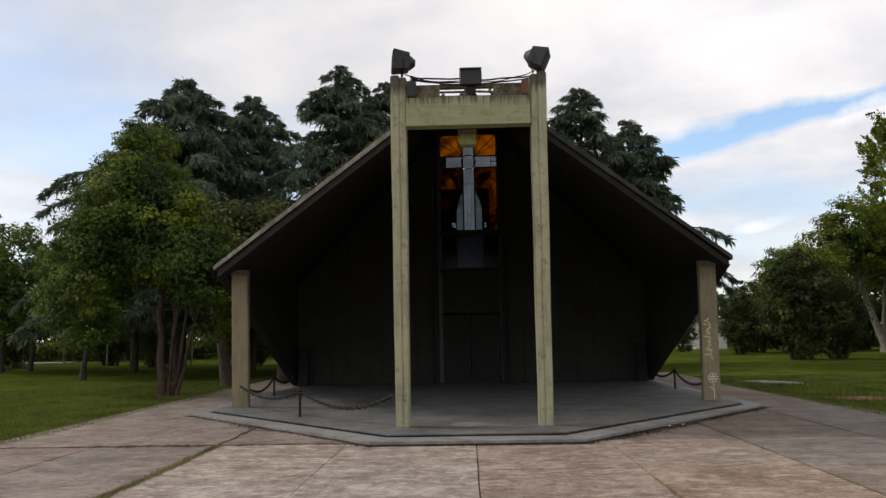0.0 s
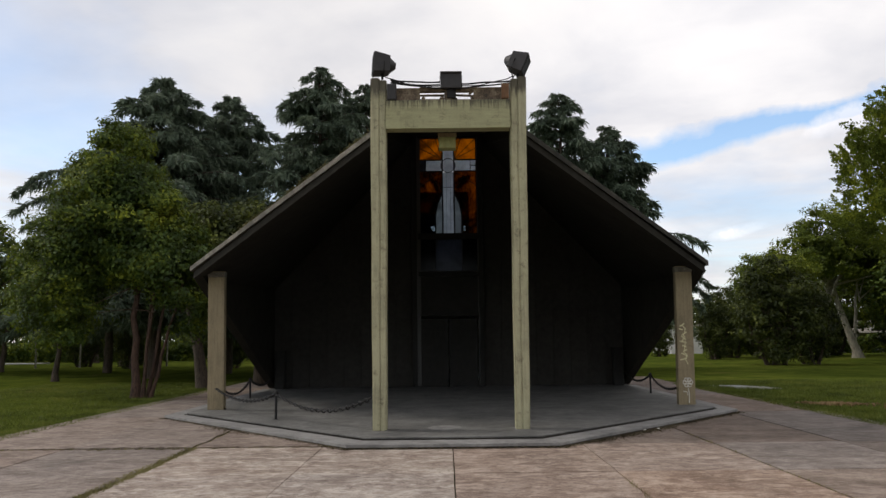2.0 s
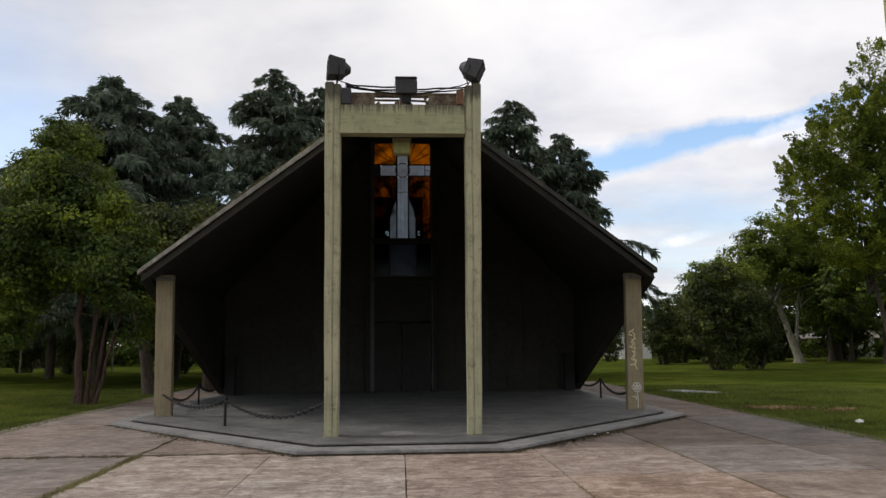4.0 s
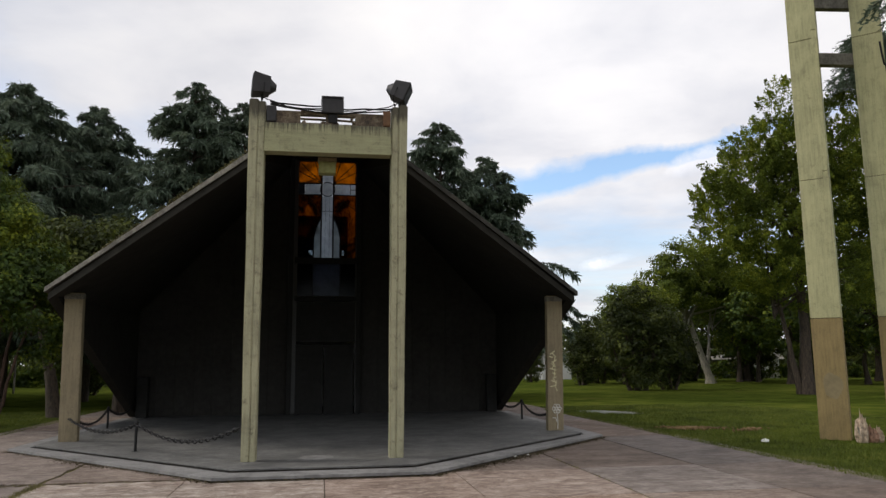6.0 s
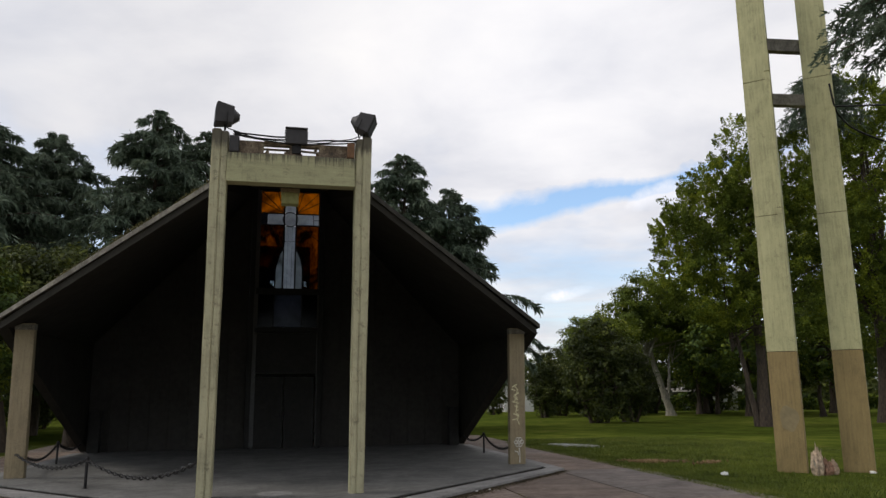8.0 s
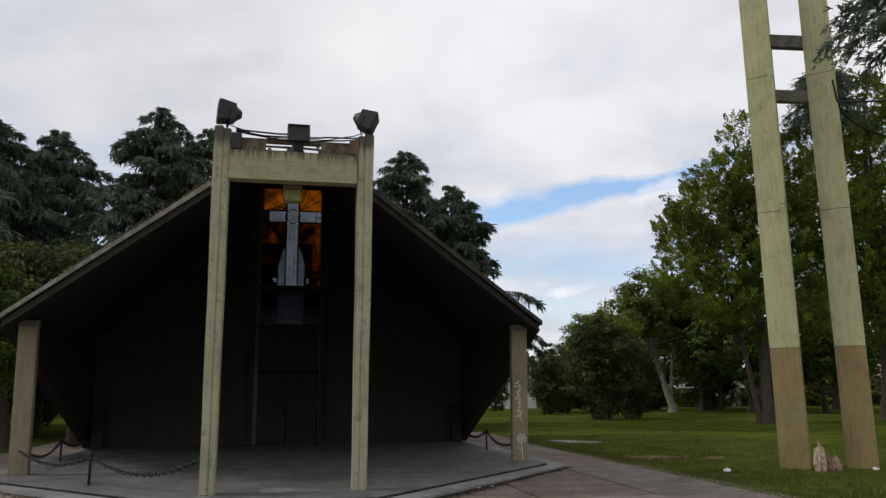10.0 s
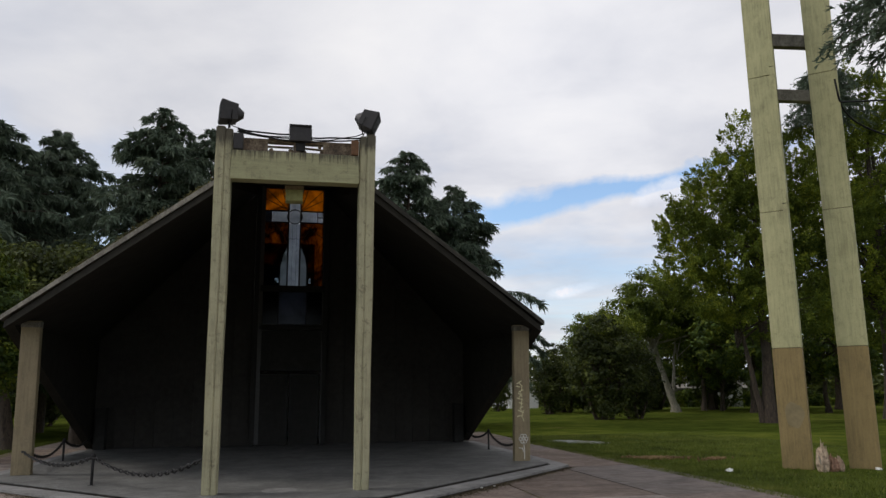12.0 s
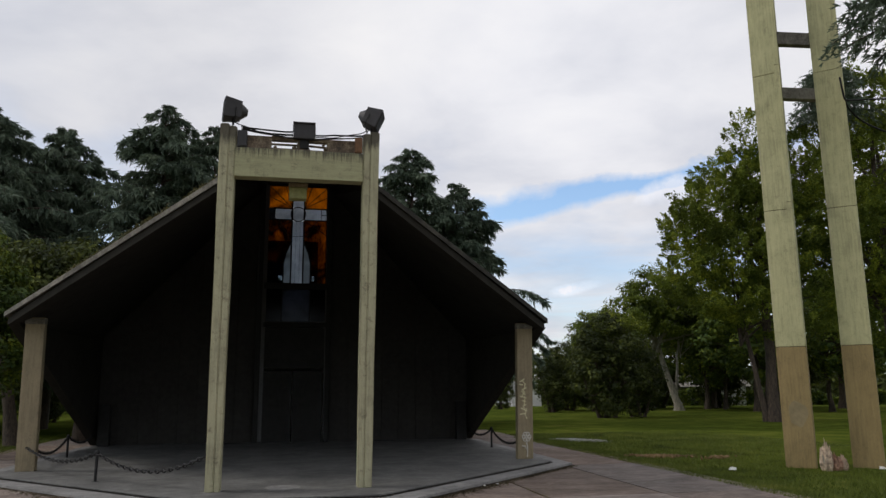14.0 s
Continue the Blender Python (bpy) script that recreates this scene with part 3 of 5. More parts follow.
        b_lo = [bm.verts.new((s * x, 24.5, 0.10)) for x in xs]
        b_hi = [bm.verts.new((s * x, 24.5, roof_under(x, 24.5) - 0.26)) for x in xs]
        for k in range(len(xs) - 1):
            bm.faces.new((f_lo[k], f_lo[k + 1], f_hi[k + 1], f_hi[k]))
            bm.faces.new((b_lo[k], b_hi[k], b_hi[k + 1], b_lo[k + 1]))
            bm.faces.new((f_hi[k], f_hi[k + 1], b_hi[k + 1], b_hi[k]))
            bm.faces.new((f_lo[k], b_lo[k], b_lo[k + 1], f_lo[k + 1]))
        for k in (0, len(xs) - 1):
            bm.faces.new((f_lo[k], f_hi[k], b_hi[k], b_lo[k]))
        bmesh.ops.recalc_face_normals(bm, faces=bm.faces)
        part("back_wall", bm, M_WALL, ch, "boarded porch wall coloured dark for its shade")
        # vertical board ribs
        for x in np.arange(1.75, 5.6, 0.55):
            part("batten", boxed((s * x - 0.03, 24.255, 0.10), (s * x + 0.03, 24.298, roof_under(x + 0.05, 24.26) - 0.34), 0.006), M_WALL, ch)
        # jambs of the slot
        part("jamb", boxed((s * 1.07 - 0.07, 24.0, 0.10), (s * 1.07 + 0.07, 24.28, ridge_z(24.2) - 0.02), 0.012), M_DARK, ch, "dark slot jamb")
    # nave: gable at the back with a tall opening that lets the sky in
    for s in (-1, 1):
        bm = bmesh.new()
        fr = [bm.verts.new((s * x, 28.4, z)) for x, z in ((1.12, 0.1), (5.6, 0.1), (5.6, 3.3), (1.12, ridge_z(28.4) - 0.45))]
        bk = [bm.verts.new((s * x, 28.6, z)) for x, z in ((1.12, 0.1), (5.6, 0.1), (5.6, 3.3), (1.12, ridge_z(28.4) - 0.45))]
        bm.faces.new(fr)
        bm.faces.new(bk[::-1])
        for k in range(4):
            bm.faces.new((fr[k], fr[(k + 1) % 4], bk[(k + 1) % 4], bk[k]))
        bmesh.ops.recalc_face_normals(bm, faces=bm.faces)
        part("gable_wall", bm, M_WHITE, ch, "white inner gable wall")
    part("gable_sill", boxed((-1.12, 28.4, 0.1), (1.12, 28.6, 4.2), 0.01), M_WHITE, ch)
    return ch


chapel = build_chapel()


# ---------- portal ----------
def portal_column(x, s, lean):
    """One slim cream column: shaft and set-back inner ledge, broader towards the rounded head."""
    c = thing("portal_column", (x, 12.98, 0.1), label="slim cream-painted concrete portal column with rounded head", category="column", group="portal columns")

    def strip(u0, u1, y0, y1, top, bevel):
        # u runs from the inner edge (-1) to the outer edge (1)
        bm = bmesh.new()
        box(bm, (-1, y0, 0), (1, y1, top))
        bmesh.ops.subdivide_edges(bm, edges=[e for e in bm.edges if abs(e.verts[0].co.z - e.verts[1].co.z) > 1], cuts=24, use_grid_fill=True)
        for v in bm.verts:
            k = v.co.z / 6.15
            half = 0.116 + 0.026 * k
            u = u0 if v.co.x < 0 else u1
            v.co.x = s * u * half + lean * k + 0.003 * math.sin(v.co.z * 2.3)
        bmesh.ops.recalc_face_normals(bm, faces=bm.faces)
        edges = [e for e in bm.edges if e.calc_face_angle(0) > 0.8]
        bmesh.ops.bevel(bm, geom=edges, offset=bevel, segments=3, affect="EDGES")
        return bm
    part("shaft", strip(-0.16, 1.0, -0.17, 0.17, 6.15, 0.02), M_PAINT, c)
    part("inner_ledge", strip(-1.0, -0.10, -0.158, 0.16, 6.11, 0.016), M_PAINT, c, "set-back inner ledge")
    bm = boxed((-0.135, -0.20, -0.004), (0.135, 0.20, 0.012), 0.005)
    part("foot_mortar", bm, M_KERB, c, "thin mortar skirt")
    return c


portal_column(-1.220, -1, -0.014)
portal_column(1.198, 1, 0.048)


def portal_beam():
    b = thing("portal_beam", (0, 12.9, 5.3), label="cream concrete crossbeam with soot-stained broken parapet", category="beam")
    part("beam", boxed((-1.10, -0.13, 0.0), (1.09, 0.13, 0.52), 0.02), M_BEAM, b)
    part("drip_band", boxed((-1.10, -0.145, 0.0), (1.09, -0.131, 0.15), 0.004), M_BEAM, b)
    # parapet rail with two slots broken through
    y0, y1 = 0.02, 0.14
    for x0, x1 in ((-1.08, -0.50), (-0.06, 0.08), (0.46, 1.08)):
        part("parapet_block", boxed((x0, y0, 0.525), (x1, y1, 0.79), 0.012), M_SOOT, b, "soot-stained parapet block")
    part("parapet_cap", boxed((-0.50, y0, 0.725), (0.46, y1, 0.80), 0.01), M_SOOT, b)
    part("parapet_kerb", boxed((-0.50, y0 + 0.003, 0.525), (-0.06, y1 - 0.003, 0.585), 0.01), M_SOOT, b)
    part("parapet_kerb", boxed((0.08, y0 + 0.003, 0.525), (0.46, y1 - 0.003, 0.575), 0.01), M_SOOT, b)
    part("slot_bar", boxed((-0.50, y0 + 0.02, 0.655), (-0.06, y1 - 0.02, 0.673), 0.004), M_SOOT, b, "thin bar in the parapet slot")
    part("slot_bar", boxed((0.08, y0 + 0.02, 0.65), (0.46, y1 - 0.02, 0.668), 0.004, m=pose(0, 0, 0.012, 0, 3, 0)), M_SOOT, b)
    # broken concrete lumps left round the slots
    rng = random.Random(12)
    for x, z in ((-0.44, 0.60), (0.10, 0.62), (0.14, 0.59), (0.40, 0.70), (0.44, 0.62), (-0.10, 0.60)):
        bm = bmesh.new()
        bmesh.ops.create_icosphere(bm, subdivisions=2, radius=rng.uniform(0.025, 0.045), matrix=Matrix.Translation((x, 0.07, z)))
        for v in bm.verts:
            v.co += Vector((rng.uniform(-0.008, 0.008), rng.uniform(-0.008, 0.008), rng.uniform(-0.008, 0.008)))
        part("broken_lump", bm, M_SOOT, b)
    return b


portal_beam()


def flood_lamp(at, turn, tilt, roll, label):
    """A square floodlight: deep housing, bulged back, bracket and foot."""
    l = thing("flood_lamp", at, label=label, category="floodlight", group="portal floodlights")
    m = pose(0, 0, 0.27, 0, roll, 0) @ pose(0, 0, 0, tilt, 0, turn)
    bm = bmesh.new()
    box(bm, (-0.19, -0.17, -0.19), (0.19, 0.13, 0.19), bevel=0.012)
    for v in bm.verts:
        if v.co.y > 0:
            v.co.x *= 0.80
            v.co.z *= 0.80
        v.co = m @ v.co
    body = part("housing", bm, M_LAMP, l)
    bm = bmesh.new()
    bmesh.ops.create_cone(bm, cap_ends=True, segments=18, radius1=0.155, radius2=0.06, depth=0.12, matrix=m @ pose(0, 0.185, 0, -90, 0, 0))
    part("back_shell", bm, M_LAMP, body, "domed back of the lamp")
    part("glass", boxed((-0.17, -0.182, -0.17), (0.17, -0.173, 0.17), 0.002, m=m), M_STEEL, body, "dark front glass")
    v1, f1 = tube_arrays([(0, 0, 0), (0, 0, 0.10)], 0.022, 8)
    pts = [m @ Vector(p) for p in ((-0.205, 0.02, 0.0), (-0.205, 0.02, -0.215), (0.205, 0.02, -0.215), (0.205, 0.02, 0.0))]
    v2, f2 = tube_arrays([tuple(p) for p in pts], 0.012, 6)
    v, f = join_arrays([(v1, f1), (v2, f2)])
    fast_mesh("bracket", v, f, M_STEEL, l, True, "bent steel bracket")
    l.scale = (0.97, 0.97, 0.97)
    return l


flood_lamp((-1.165, 12.9, 6.25), -80, 0, 3, "dark square floodlight turned aside on the column head")
flood_lamp((1.25, 12.9, 6.25), 78, 0, 24, "dark square floodlight tipped over on the column head")


def centre_lamp():
    l = thing("flood_lamp", (0.057, 12.96, 6.085), label="dark boxy floodlight over the middle of the beam", category="floodlight", group="portal floodlights")
    part("housing", boxed((-0.185, -0.12, -0.03), (0.185, 0.14, 0.26), 0.015), M_LAMP, l)
    part("visor", boxed((-0.195, -0.15, 0.242), (0.195, -0.02, 0.268), 0.006), M_LAMP, l)
    part("ballast", boxed((-0.07, -0.06, -0.19), (0.09, 0.05, -0.03), 0.01), M_STEEL, l, "black ballast box")
    for x in (-0.200, 0.188):
        part("bracket", boxed((x, -0.03, 0.0), (x + 0.012, 0.03, 0.24), 0.003), M_STEEL, l)
    return l


centre_lamp()


def conduit(pts, r, label):
    p = np.array(pts, float)
    t = np.linspace(0, 1, 24)
    q = np.stack([np.interp(t, np.linspace(0, 1, len(p)), p[:, k]) for k in range(3)], 1)
    q[:, 2] -= 0.006 * np.sin(t * np.pi * 3)
    ob = tube("cable", q, r, M_STEEL, sides=6)
    return tagged(ob, label, "cable", "portal cables")


conduit([(-1.02, 12.84, 6.21), (-0.6, 12.84, 6.165), (-0.14, 12.86, 6.17)], 0.015, "black cable slung along the parapet")
conduit([(0.25, 12.86, 6.13), (0.6, 12.84, 6.14), (1.12, 12.84, 6.17)], 0.015, "black cable slung along the parapet")
conduit([(-1.02, 12.85, 6.17), (-0.4, 12.85, 6.07), (-0.03, 12.88, 6.06)], 0.013, "black cable sagging under the floodlight")
conduit([(0.1, 12.88, 6.05), (0.5, 12.85, 6.07), (1.10, 12.85, 6.14)], 0.013, "black cable sagging under the floodlight")
conduit([(-1.0, 12.84, 6.19), (-0.6, 12.835, 6.11), (-0.14, 12.86, 6.10)], 0.012, "thin black cable on the parapet")
conduit([(-1.14, 12.86, 6.29), (-1.02, 12.85, 6.24), (-0.70, 12.84, 6.12), (-0.14, 12.87, 6.13)], 0.009, "thin black cable from the lamp foot")
conduit([(1.16, 12.86, 6.27), (1.02, 12.85, 6.20), (0.6, 12.84, 6.10), (0.25, 12.87, 6.10)], 0.009, "thin black cable from the lamp foot")


def small_box(name, lo, hi, mat, label, cat):
    at = ((lo[0] + hi[0]) / 2, (lo[1] + hi[1]) / 2, lo[2])
    t = thing(name, at, label=label, category=cat)
    a, b = [l - k for l, k in zip(lo, at)], [h - k for h, k in zip(hi, at)]
    part("body", boxed(a, b, 0.01), mat, t)
    part("cover", boxed((a[0] + 0.012, a[1] - 0.008, a[2] + 0.015), (b[0] - 0.012, a[1] + 0.002, b[2] - 0.015), 0.003), mat, t)
    return t


small_box("junction_box", (0.95, 12.76, 5.825), (1.075, 12.90, 6.10), M_RUST, "rust-brown junction box on the beam", "junction box")
small_box("junction_box", (-1.07, 12.76, 5.825), (-0.91, 12.90, 6.12), M_LAMP, "dark junction box beside the column head", "junction box")
box_lamp = small_box("box_lamp", (-0.175, 13.30, 5.08), (0.135, 13.52, 5.29), M_OLIVE, "olive-green box lamp hung under the roof strip", "lamp")
part("lid", boxed((-0.17, -0.12, 0.212), (0.17, 0.12, 0.285), 0.008), M_POST, box_lamp, "pale sheet-metal lid")
part("hanger", boxed((-0.03, -0.02, 0.287), (0.03, 0.02, 0.50), 0.004), M_STEEL, box_lamp)


# ---------- stained glass slot ----------
def glass_mat(name, color, clear, patch=0.0, band=(0.38, 0.60)):
    m, n = material(name)
    q = n.world_pos()
    a = n.noise(q, 1.6, 5, 0.6, 0.8)
    b = n.noise(n.world_pos((6, 6, 1.0)), 6, 4, 0.6)
    f = n.math("ADD", n.math("MULTIPLY", a, 0.75), n.math("MULTIPLY", b, 0.25))
    dark = tuple(c * (1 - patch) for c in color)
    col = n.ramp(f, [(band[0], dark), (band[1], color)])
    tr = n.add("ShaderNodeBsdfTranslucent", {"Color": col})
    cl = n.add("ShaderNodeBsdfTransparent", {"Color": col})
    gl = n.add("ShaderNodeBsdfGlossy", {"Color": (1, 1, 1, 1), "Roughness": 0.12})
    mx = n.add("ShaderNodeMixShader", {0: clear, 1: tr.outputs[0], 2: cl.outputs[0]})
    mx2 = n.add("ShaderNodeMixShader", {0: 0.006, 1: mx.outputs[0], 2: gl.outputs[0]})
    finish(n, mx2.outputs[0])
    return m


M_AMBER = glass_mat("amber_glass", (0.80, 0.35, 0.022), 0.50, 0.93, (0.41, 0.64))
M_AMBER_DARK = glass_mat("brown_glass", (0.30, 0.11, 0.012), 0.50, 0.96, (0.42, 0.74))
# amber copy whose lighter colour carries the sky light behind the top rays
M_AMBER_BACKLIT = glass_mat("backlit_amber_glass", (0.80, 0.40, 0.03), 0.60, 0.7)
M_CLEAR = glass_mat("clear_glass", (0.80, 0.90, 0.95), 0.95, 0.75, (0.42, 0.56))
M_MILK = glass_mat("milky_glass", (0.80, 0.84, 0.88), 0.42, 0.35)
M_WING = glass_mat("grey_wing_glass", (0.58, 0.62, 0.64), 0.42, 0.35)
M_MILK_DIM = glass_mat("dim_milky_glass", (0.15, 0.16, 0.185), 0.4, 0.4)
M_NIGHT = glass_mat("dark_blue_glass", (0.020, 0.025, 0.042), 0.5, 0.5)
M_SMOKE = glass_mat("smoked_glass", (0.004, 0.004, 0.005), 0.5, 0.3)
GY = 24.12


def pane(name, pts, mat, parent, label="", depth=0.012, y=GY):
    bm = bmesh.new()
    a = [bm.verts.new((x, y, z)) for x, z in pts]
    b = [bm.verts.new((x, y + depth, z)) for x, z in pts]
    bm.faces.new(a)
    bm.faces.new(b[::-1])
    for k in range(len(pts)):
        bm.faces.new((a[k], b[k], b[(k + 1) % len(pts)], a[(k + 1) % len(pts)]))
    bmesh.ops.recalc_face_normals(bm, faces=bm.faces)
    return part(name, bm, mat, parent, label)


def came(p, q, parent, w=0.022):
    """A lead strip between two points of the window plane."""
    a, b = Vector((p[0], GY - 0.006, p[1])), Vector((q[0], GY - 0.006, q[1]))
    v, f = tube_arrays([tuple(a), tuple(b)], w * 0.6, 5)
    return fast_mesh("lead", v, f, M_LEAD, parent)


def stained_window():
    w = thing("window_1", (0, GY, 0), kind="structure", label="tall stained-glass slot with a white cross on amber rays", category="stained glass")
    w.matrix_world = Matrix.Translation((0.045, 0, 0.05))
    W, TOP, MID, LOW = 0.93, 8.16, 4.98, 0.10
    cz = 7.23
    # background amber fields: above and below the arms, left and right of the post
    for s in (-1, 1):
        # three rays above each arm, in amber lightened for the sky light behind
        o = (s * 0.19, cz + 0.20)
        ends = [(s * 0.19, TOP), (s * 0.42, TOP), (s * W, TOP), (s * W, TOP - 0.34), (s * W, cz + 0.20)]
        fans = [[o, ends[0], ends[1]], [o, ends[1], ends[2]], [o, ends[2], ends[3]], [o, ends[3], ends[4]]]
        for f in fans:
            pane("pane", f, M_AMBER_BACKLIT, w)
        for e in ends[1:4]:
            came(o, e, w)
        # pale squares at the ends of the arms
        pane("pane", [(s * 0.73, cz - 0.19), (s * W, cz - 0.19), (s * W, cz + 0.19), (s * 0.73, cz + 0.19)], M_MILK if s > 0 else M_MILK_DIM, w)
        came((s * 0.73, cz - 0.19), (s * 0.73, cz + 0.19), w)
        came((s * 0.73, cz), (s * W, cz), w)
        # long fields below the arms, flanking the flame
        lo = [(s * 0.19, cz - 0.19), (s * W, cz - 0.19), (s * W, 6.34), (s * 0.19, 6.34)]
        pane("pane", lo, M_AMBER, w)
        pane("pane", [(s * 0.19, 6.34), (s * 0.66, 6.34), (s * 0.66, 5.62), (s * 0.42, 5.62), (s * 0.35, 5.94), (s * 0.19, 6.28)], M_AMBER_DARK, w)
        pane("pane", [(s * 0.66, 6.34), (s * W, 6.34), (s * W, 5.62), (s * 0.66, 5.62)], M_AMBER_DARK if s < 0 else M_AMBER, w)
        low, edge = (M_NIGHT, M_NIGHT) if s < 0 else (M_AMBER_DARK, M_AMBER)
        h0, h1 = (0.46, 0.57) if s < 0 else (0.48, 0.55)
        for x0, x1, z0, z1, g in ((0.42, 0.66, 5.22, 5.62, low), (0.66, W, 5.22, 5.62, edge), (0.42, 0.66, MID, 5.06, low), (0.66, W, MID, 5.06, edge), (0.42, h0, 5.06, 5.22, low),
                                  (h1, 0.66, 5.06, 5.22, low), (0.66, W, 5.06, 5.22, edge), (h0, h1, 5.06, 5.22, M_CLEAR)):
            pane("pane", [(s * x0, z0), (s * x1, z0), (s * x1, z1), (s * x0, z1)], g, w)
        came((s * 0.19, cz - 0.19), (s * W, 6.55), w)
        came((s * 0.19, 6.33), (s * 0.62, cz - 0.19), w)
        # white flame wing beside the foot of the cross
        pane("pane", [(s * 0.20, 6.27), (s * 0.35, 5.94), (s * 0.42, 5.62), (s * 0.42, MID), (s * 0.20, MID)], M_WING, w, "milky grey wing pane")
        for a, b in (((0.20, 6.30), (0.36, 5.95)), ((0.36, 5.95), (0.43, 5.62)), ((0.43, 5.62), (0.43, MID)), ((0.19, TOP - 0.3), (0.19, MID))):
            came((s * a[0], a[1]), (s * b[0], b[1]), w, 0.042)
        came((s * 0.19, cz + 0.19), (s * W, cz + 0.19), w, 0.042)
        came((s * 0.19, cz - 0.19), (s * W, cz - 0.19), w, 0.042)
        pane("pane", [(s * 0.215, cz - 0.17), (s * 0.715, cz - 0.17), (s * 0.715, cz + 0.17), (s * 0.215, cz + 0.17)], M_MILK, w, "white cross arm")
    pane("pane", [(-0.18, MID), (0.18, MID), (0.18, cz - 0.22), (-0.18, cz - 0.22)], M_MILK, w, "white cross shaft")
    pane("pane", [(-0.18, cz + 0.22), (0.18, cz + 0.22), (0.18, TOP - 0.02), (-0.18, TOP - 0.02)], M_MILK, w, "white cross head")
    ring = [(0.235 * math.cos(a), cz + 0.235 * math.sin(a)) for a in np.linspace(0, 2 * np.pi, 24, endpoint=False)]
    pane("pane", ring, M_MILK, w, "round pane at the crossing", y=GY - 0.016)
    ringp = [(x, GY - 0.02, z) for x, z in ring] + [(ring[0][0], GY - 0.02, ring[0][1])]
    tube("lead", ringp, 0.016, M_LEAD, w, 6)
    came((-0.18, 6.5), (0.18, 6.5), w, 0.012)
    for x in (-0.06, 0.07):
        came((x, MID), (x, cz - 0.24), w, 0.007)
    # transom and the dim lower lights down to the doors
    part("transom", boxed((-1.0, GY - 0.06, MID - 0.20), (1.0, GY + 0.08, MID), 0.01), M_DARK, w, "dark transom")
    for s in (-1, 1):
        pane("pane", [(s * 0.0, 3.75), (s * 0.42, 3.75), (s * 0.42, 4.78), (s * 0.0, 4.78)], M_MILK_DIM, w)
        pane("pane", [(s * 0.42, 3.75), (s * W, 3.75), (s * W, 4.78), (s * 0.42, 4.78)], M_SMOKE, w)
        came((s * 0.43, 3.75), (s * 0.43, 4.76), w, 0.03)
        part("stile", boxed((s * 0.99 - 0.072, GY - 0.05, LOW), (s * 0.99 + 0.072, GY + 0.06, TOP + 0.05), 0.006), M_FRAME, w)
    part("head", boxed((-1.0, GY - 0.05, TOP), (1.0, GY + 0.06, TOP + 0.12), 0.006), M_DARK, w)
    part("transom", boxed((-1.0, GY - 0.05, 3.58), (1.0, GY + 0.06, 3.74), 0.008), M_DARK, w)
    pane("pane", [(-W, 2.30), (W, 2.30), (W, 3.57), (-W, 3.57)], M_DARK, w, "panel coloured as dark as the shaded slot")
    return w


stained_window()


def porch_door(s):
    d = thing("door_" + ("1" if s < 0 else "2"), (s * 0.47, GY, 0.1), kind="structure", label="dark boarded chapel door, closed", category="door")
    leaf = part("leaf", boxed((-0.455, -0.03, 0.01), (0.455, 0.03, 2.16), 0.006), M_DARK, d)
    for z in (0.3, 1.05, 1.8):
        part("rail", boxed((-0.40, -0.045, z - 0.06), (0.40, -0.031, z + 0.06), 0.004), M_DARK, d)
    v, f = tube_arrays([(-s * 0.36, -0.03, 0.95), (-s * 0.36, -0.09, 0.95), (-s * 0.36, -0.09, 1.15), (-s * 0.36, -0.03, 1.15)], 0.012, 6)
    fast_mesh("handle", v, f, M_STEEL, leaf, True, "iron pull handle")
    return d


porch_door(-1)
porch_door(1)


# ---------- posts, bollards, chains ----------
def porch_post(x, s):
    p = thing("porch_post", (x, 17.1, 0.1), label="square beige concrete post carrying the eave" if s < 0 else "square beige concrete post scrawled with pale graffiti", category="post", group="porch posts")
    bm = boxed((-0.187, -0.09, 0), (0.187, 0.09, 3.12), 0.02)
    for v in bm.verts:
        v.co.x += s * 0.055 * v.co.z / 3.1
    part("shaft", bm, M_POST, p)
    part("capital", boxed((-0.195 + s * 0.054, -0.10, 2.98), (0.195 + s * 0.054, 0.10, 3.10), 0.02), M_ROOF, p, "dark stained head")
    if s > 0:
        rng = random.Random(3)
        y = -0.094
        z = 1.78
        # unreadable scrawl down the face
        for k in range(9):
            a = rng.uniform(-60, 60)
            w = rng.uniform(0.045, 0.085)
            part("scrawl", boxed((-w, -0.001, -0.012), (w, 0.001, 0.012), m=pose(-0.04 + rng.uniform(-0.03, 0.05), y, z, 0, a, 0)), M_CHALK, p)
            part("scrawl", boxed((-w, -0.001, -0.010), (w, 0.001, 0.010), m=pose(-0.02 + rng.uniform(-0.03, 0.05), y, z - 0.05, 0, a + 80, 0)), M_CHALK, p)
            z -= 0.095
        for k in range(6):
            a = k * math.pi / 3
            c = (0.03 + 0.065 * math.cos(a), 0.50 + 0.065 * math.sin(a))
            loop = [(c[0] + 0.042 * math.cos(b), y, c[1] + 0.042 * math.sin(b)) for b in np.linspace(0, 2 * np.pi, 13)]
            tube("scrawl", loop, 0.010, M_CHALK_W, p, 4)
        tube("scrawl", [(0.03, y, 0.38), (0.05, y, 0.25), (0.04, y, 0.05)], 0.010, M_CHALK_W, p, 4)
        tube("scrawl", [(-0.08, y, 0.30), (0.0, y, 0.29), (0.02, y, 0.22)], 0.010, M_CHALK_W, p, 4)
    return p


porch_post(-5.26, -1)
porch_post(5.29, 1)


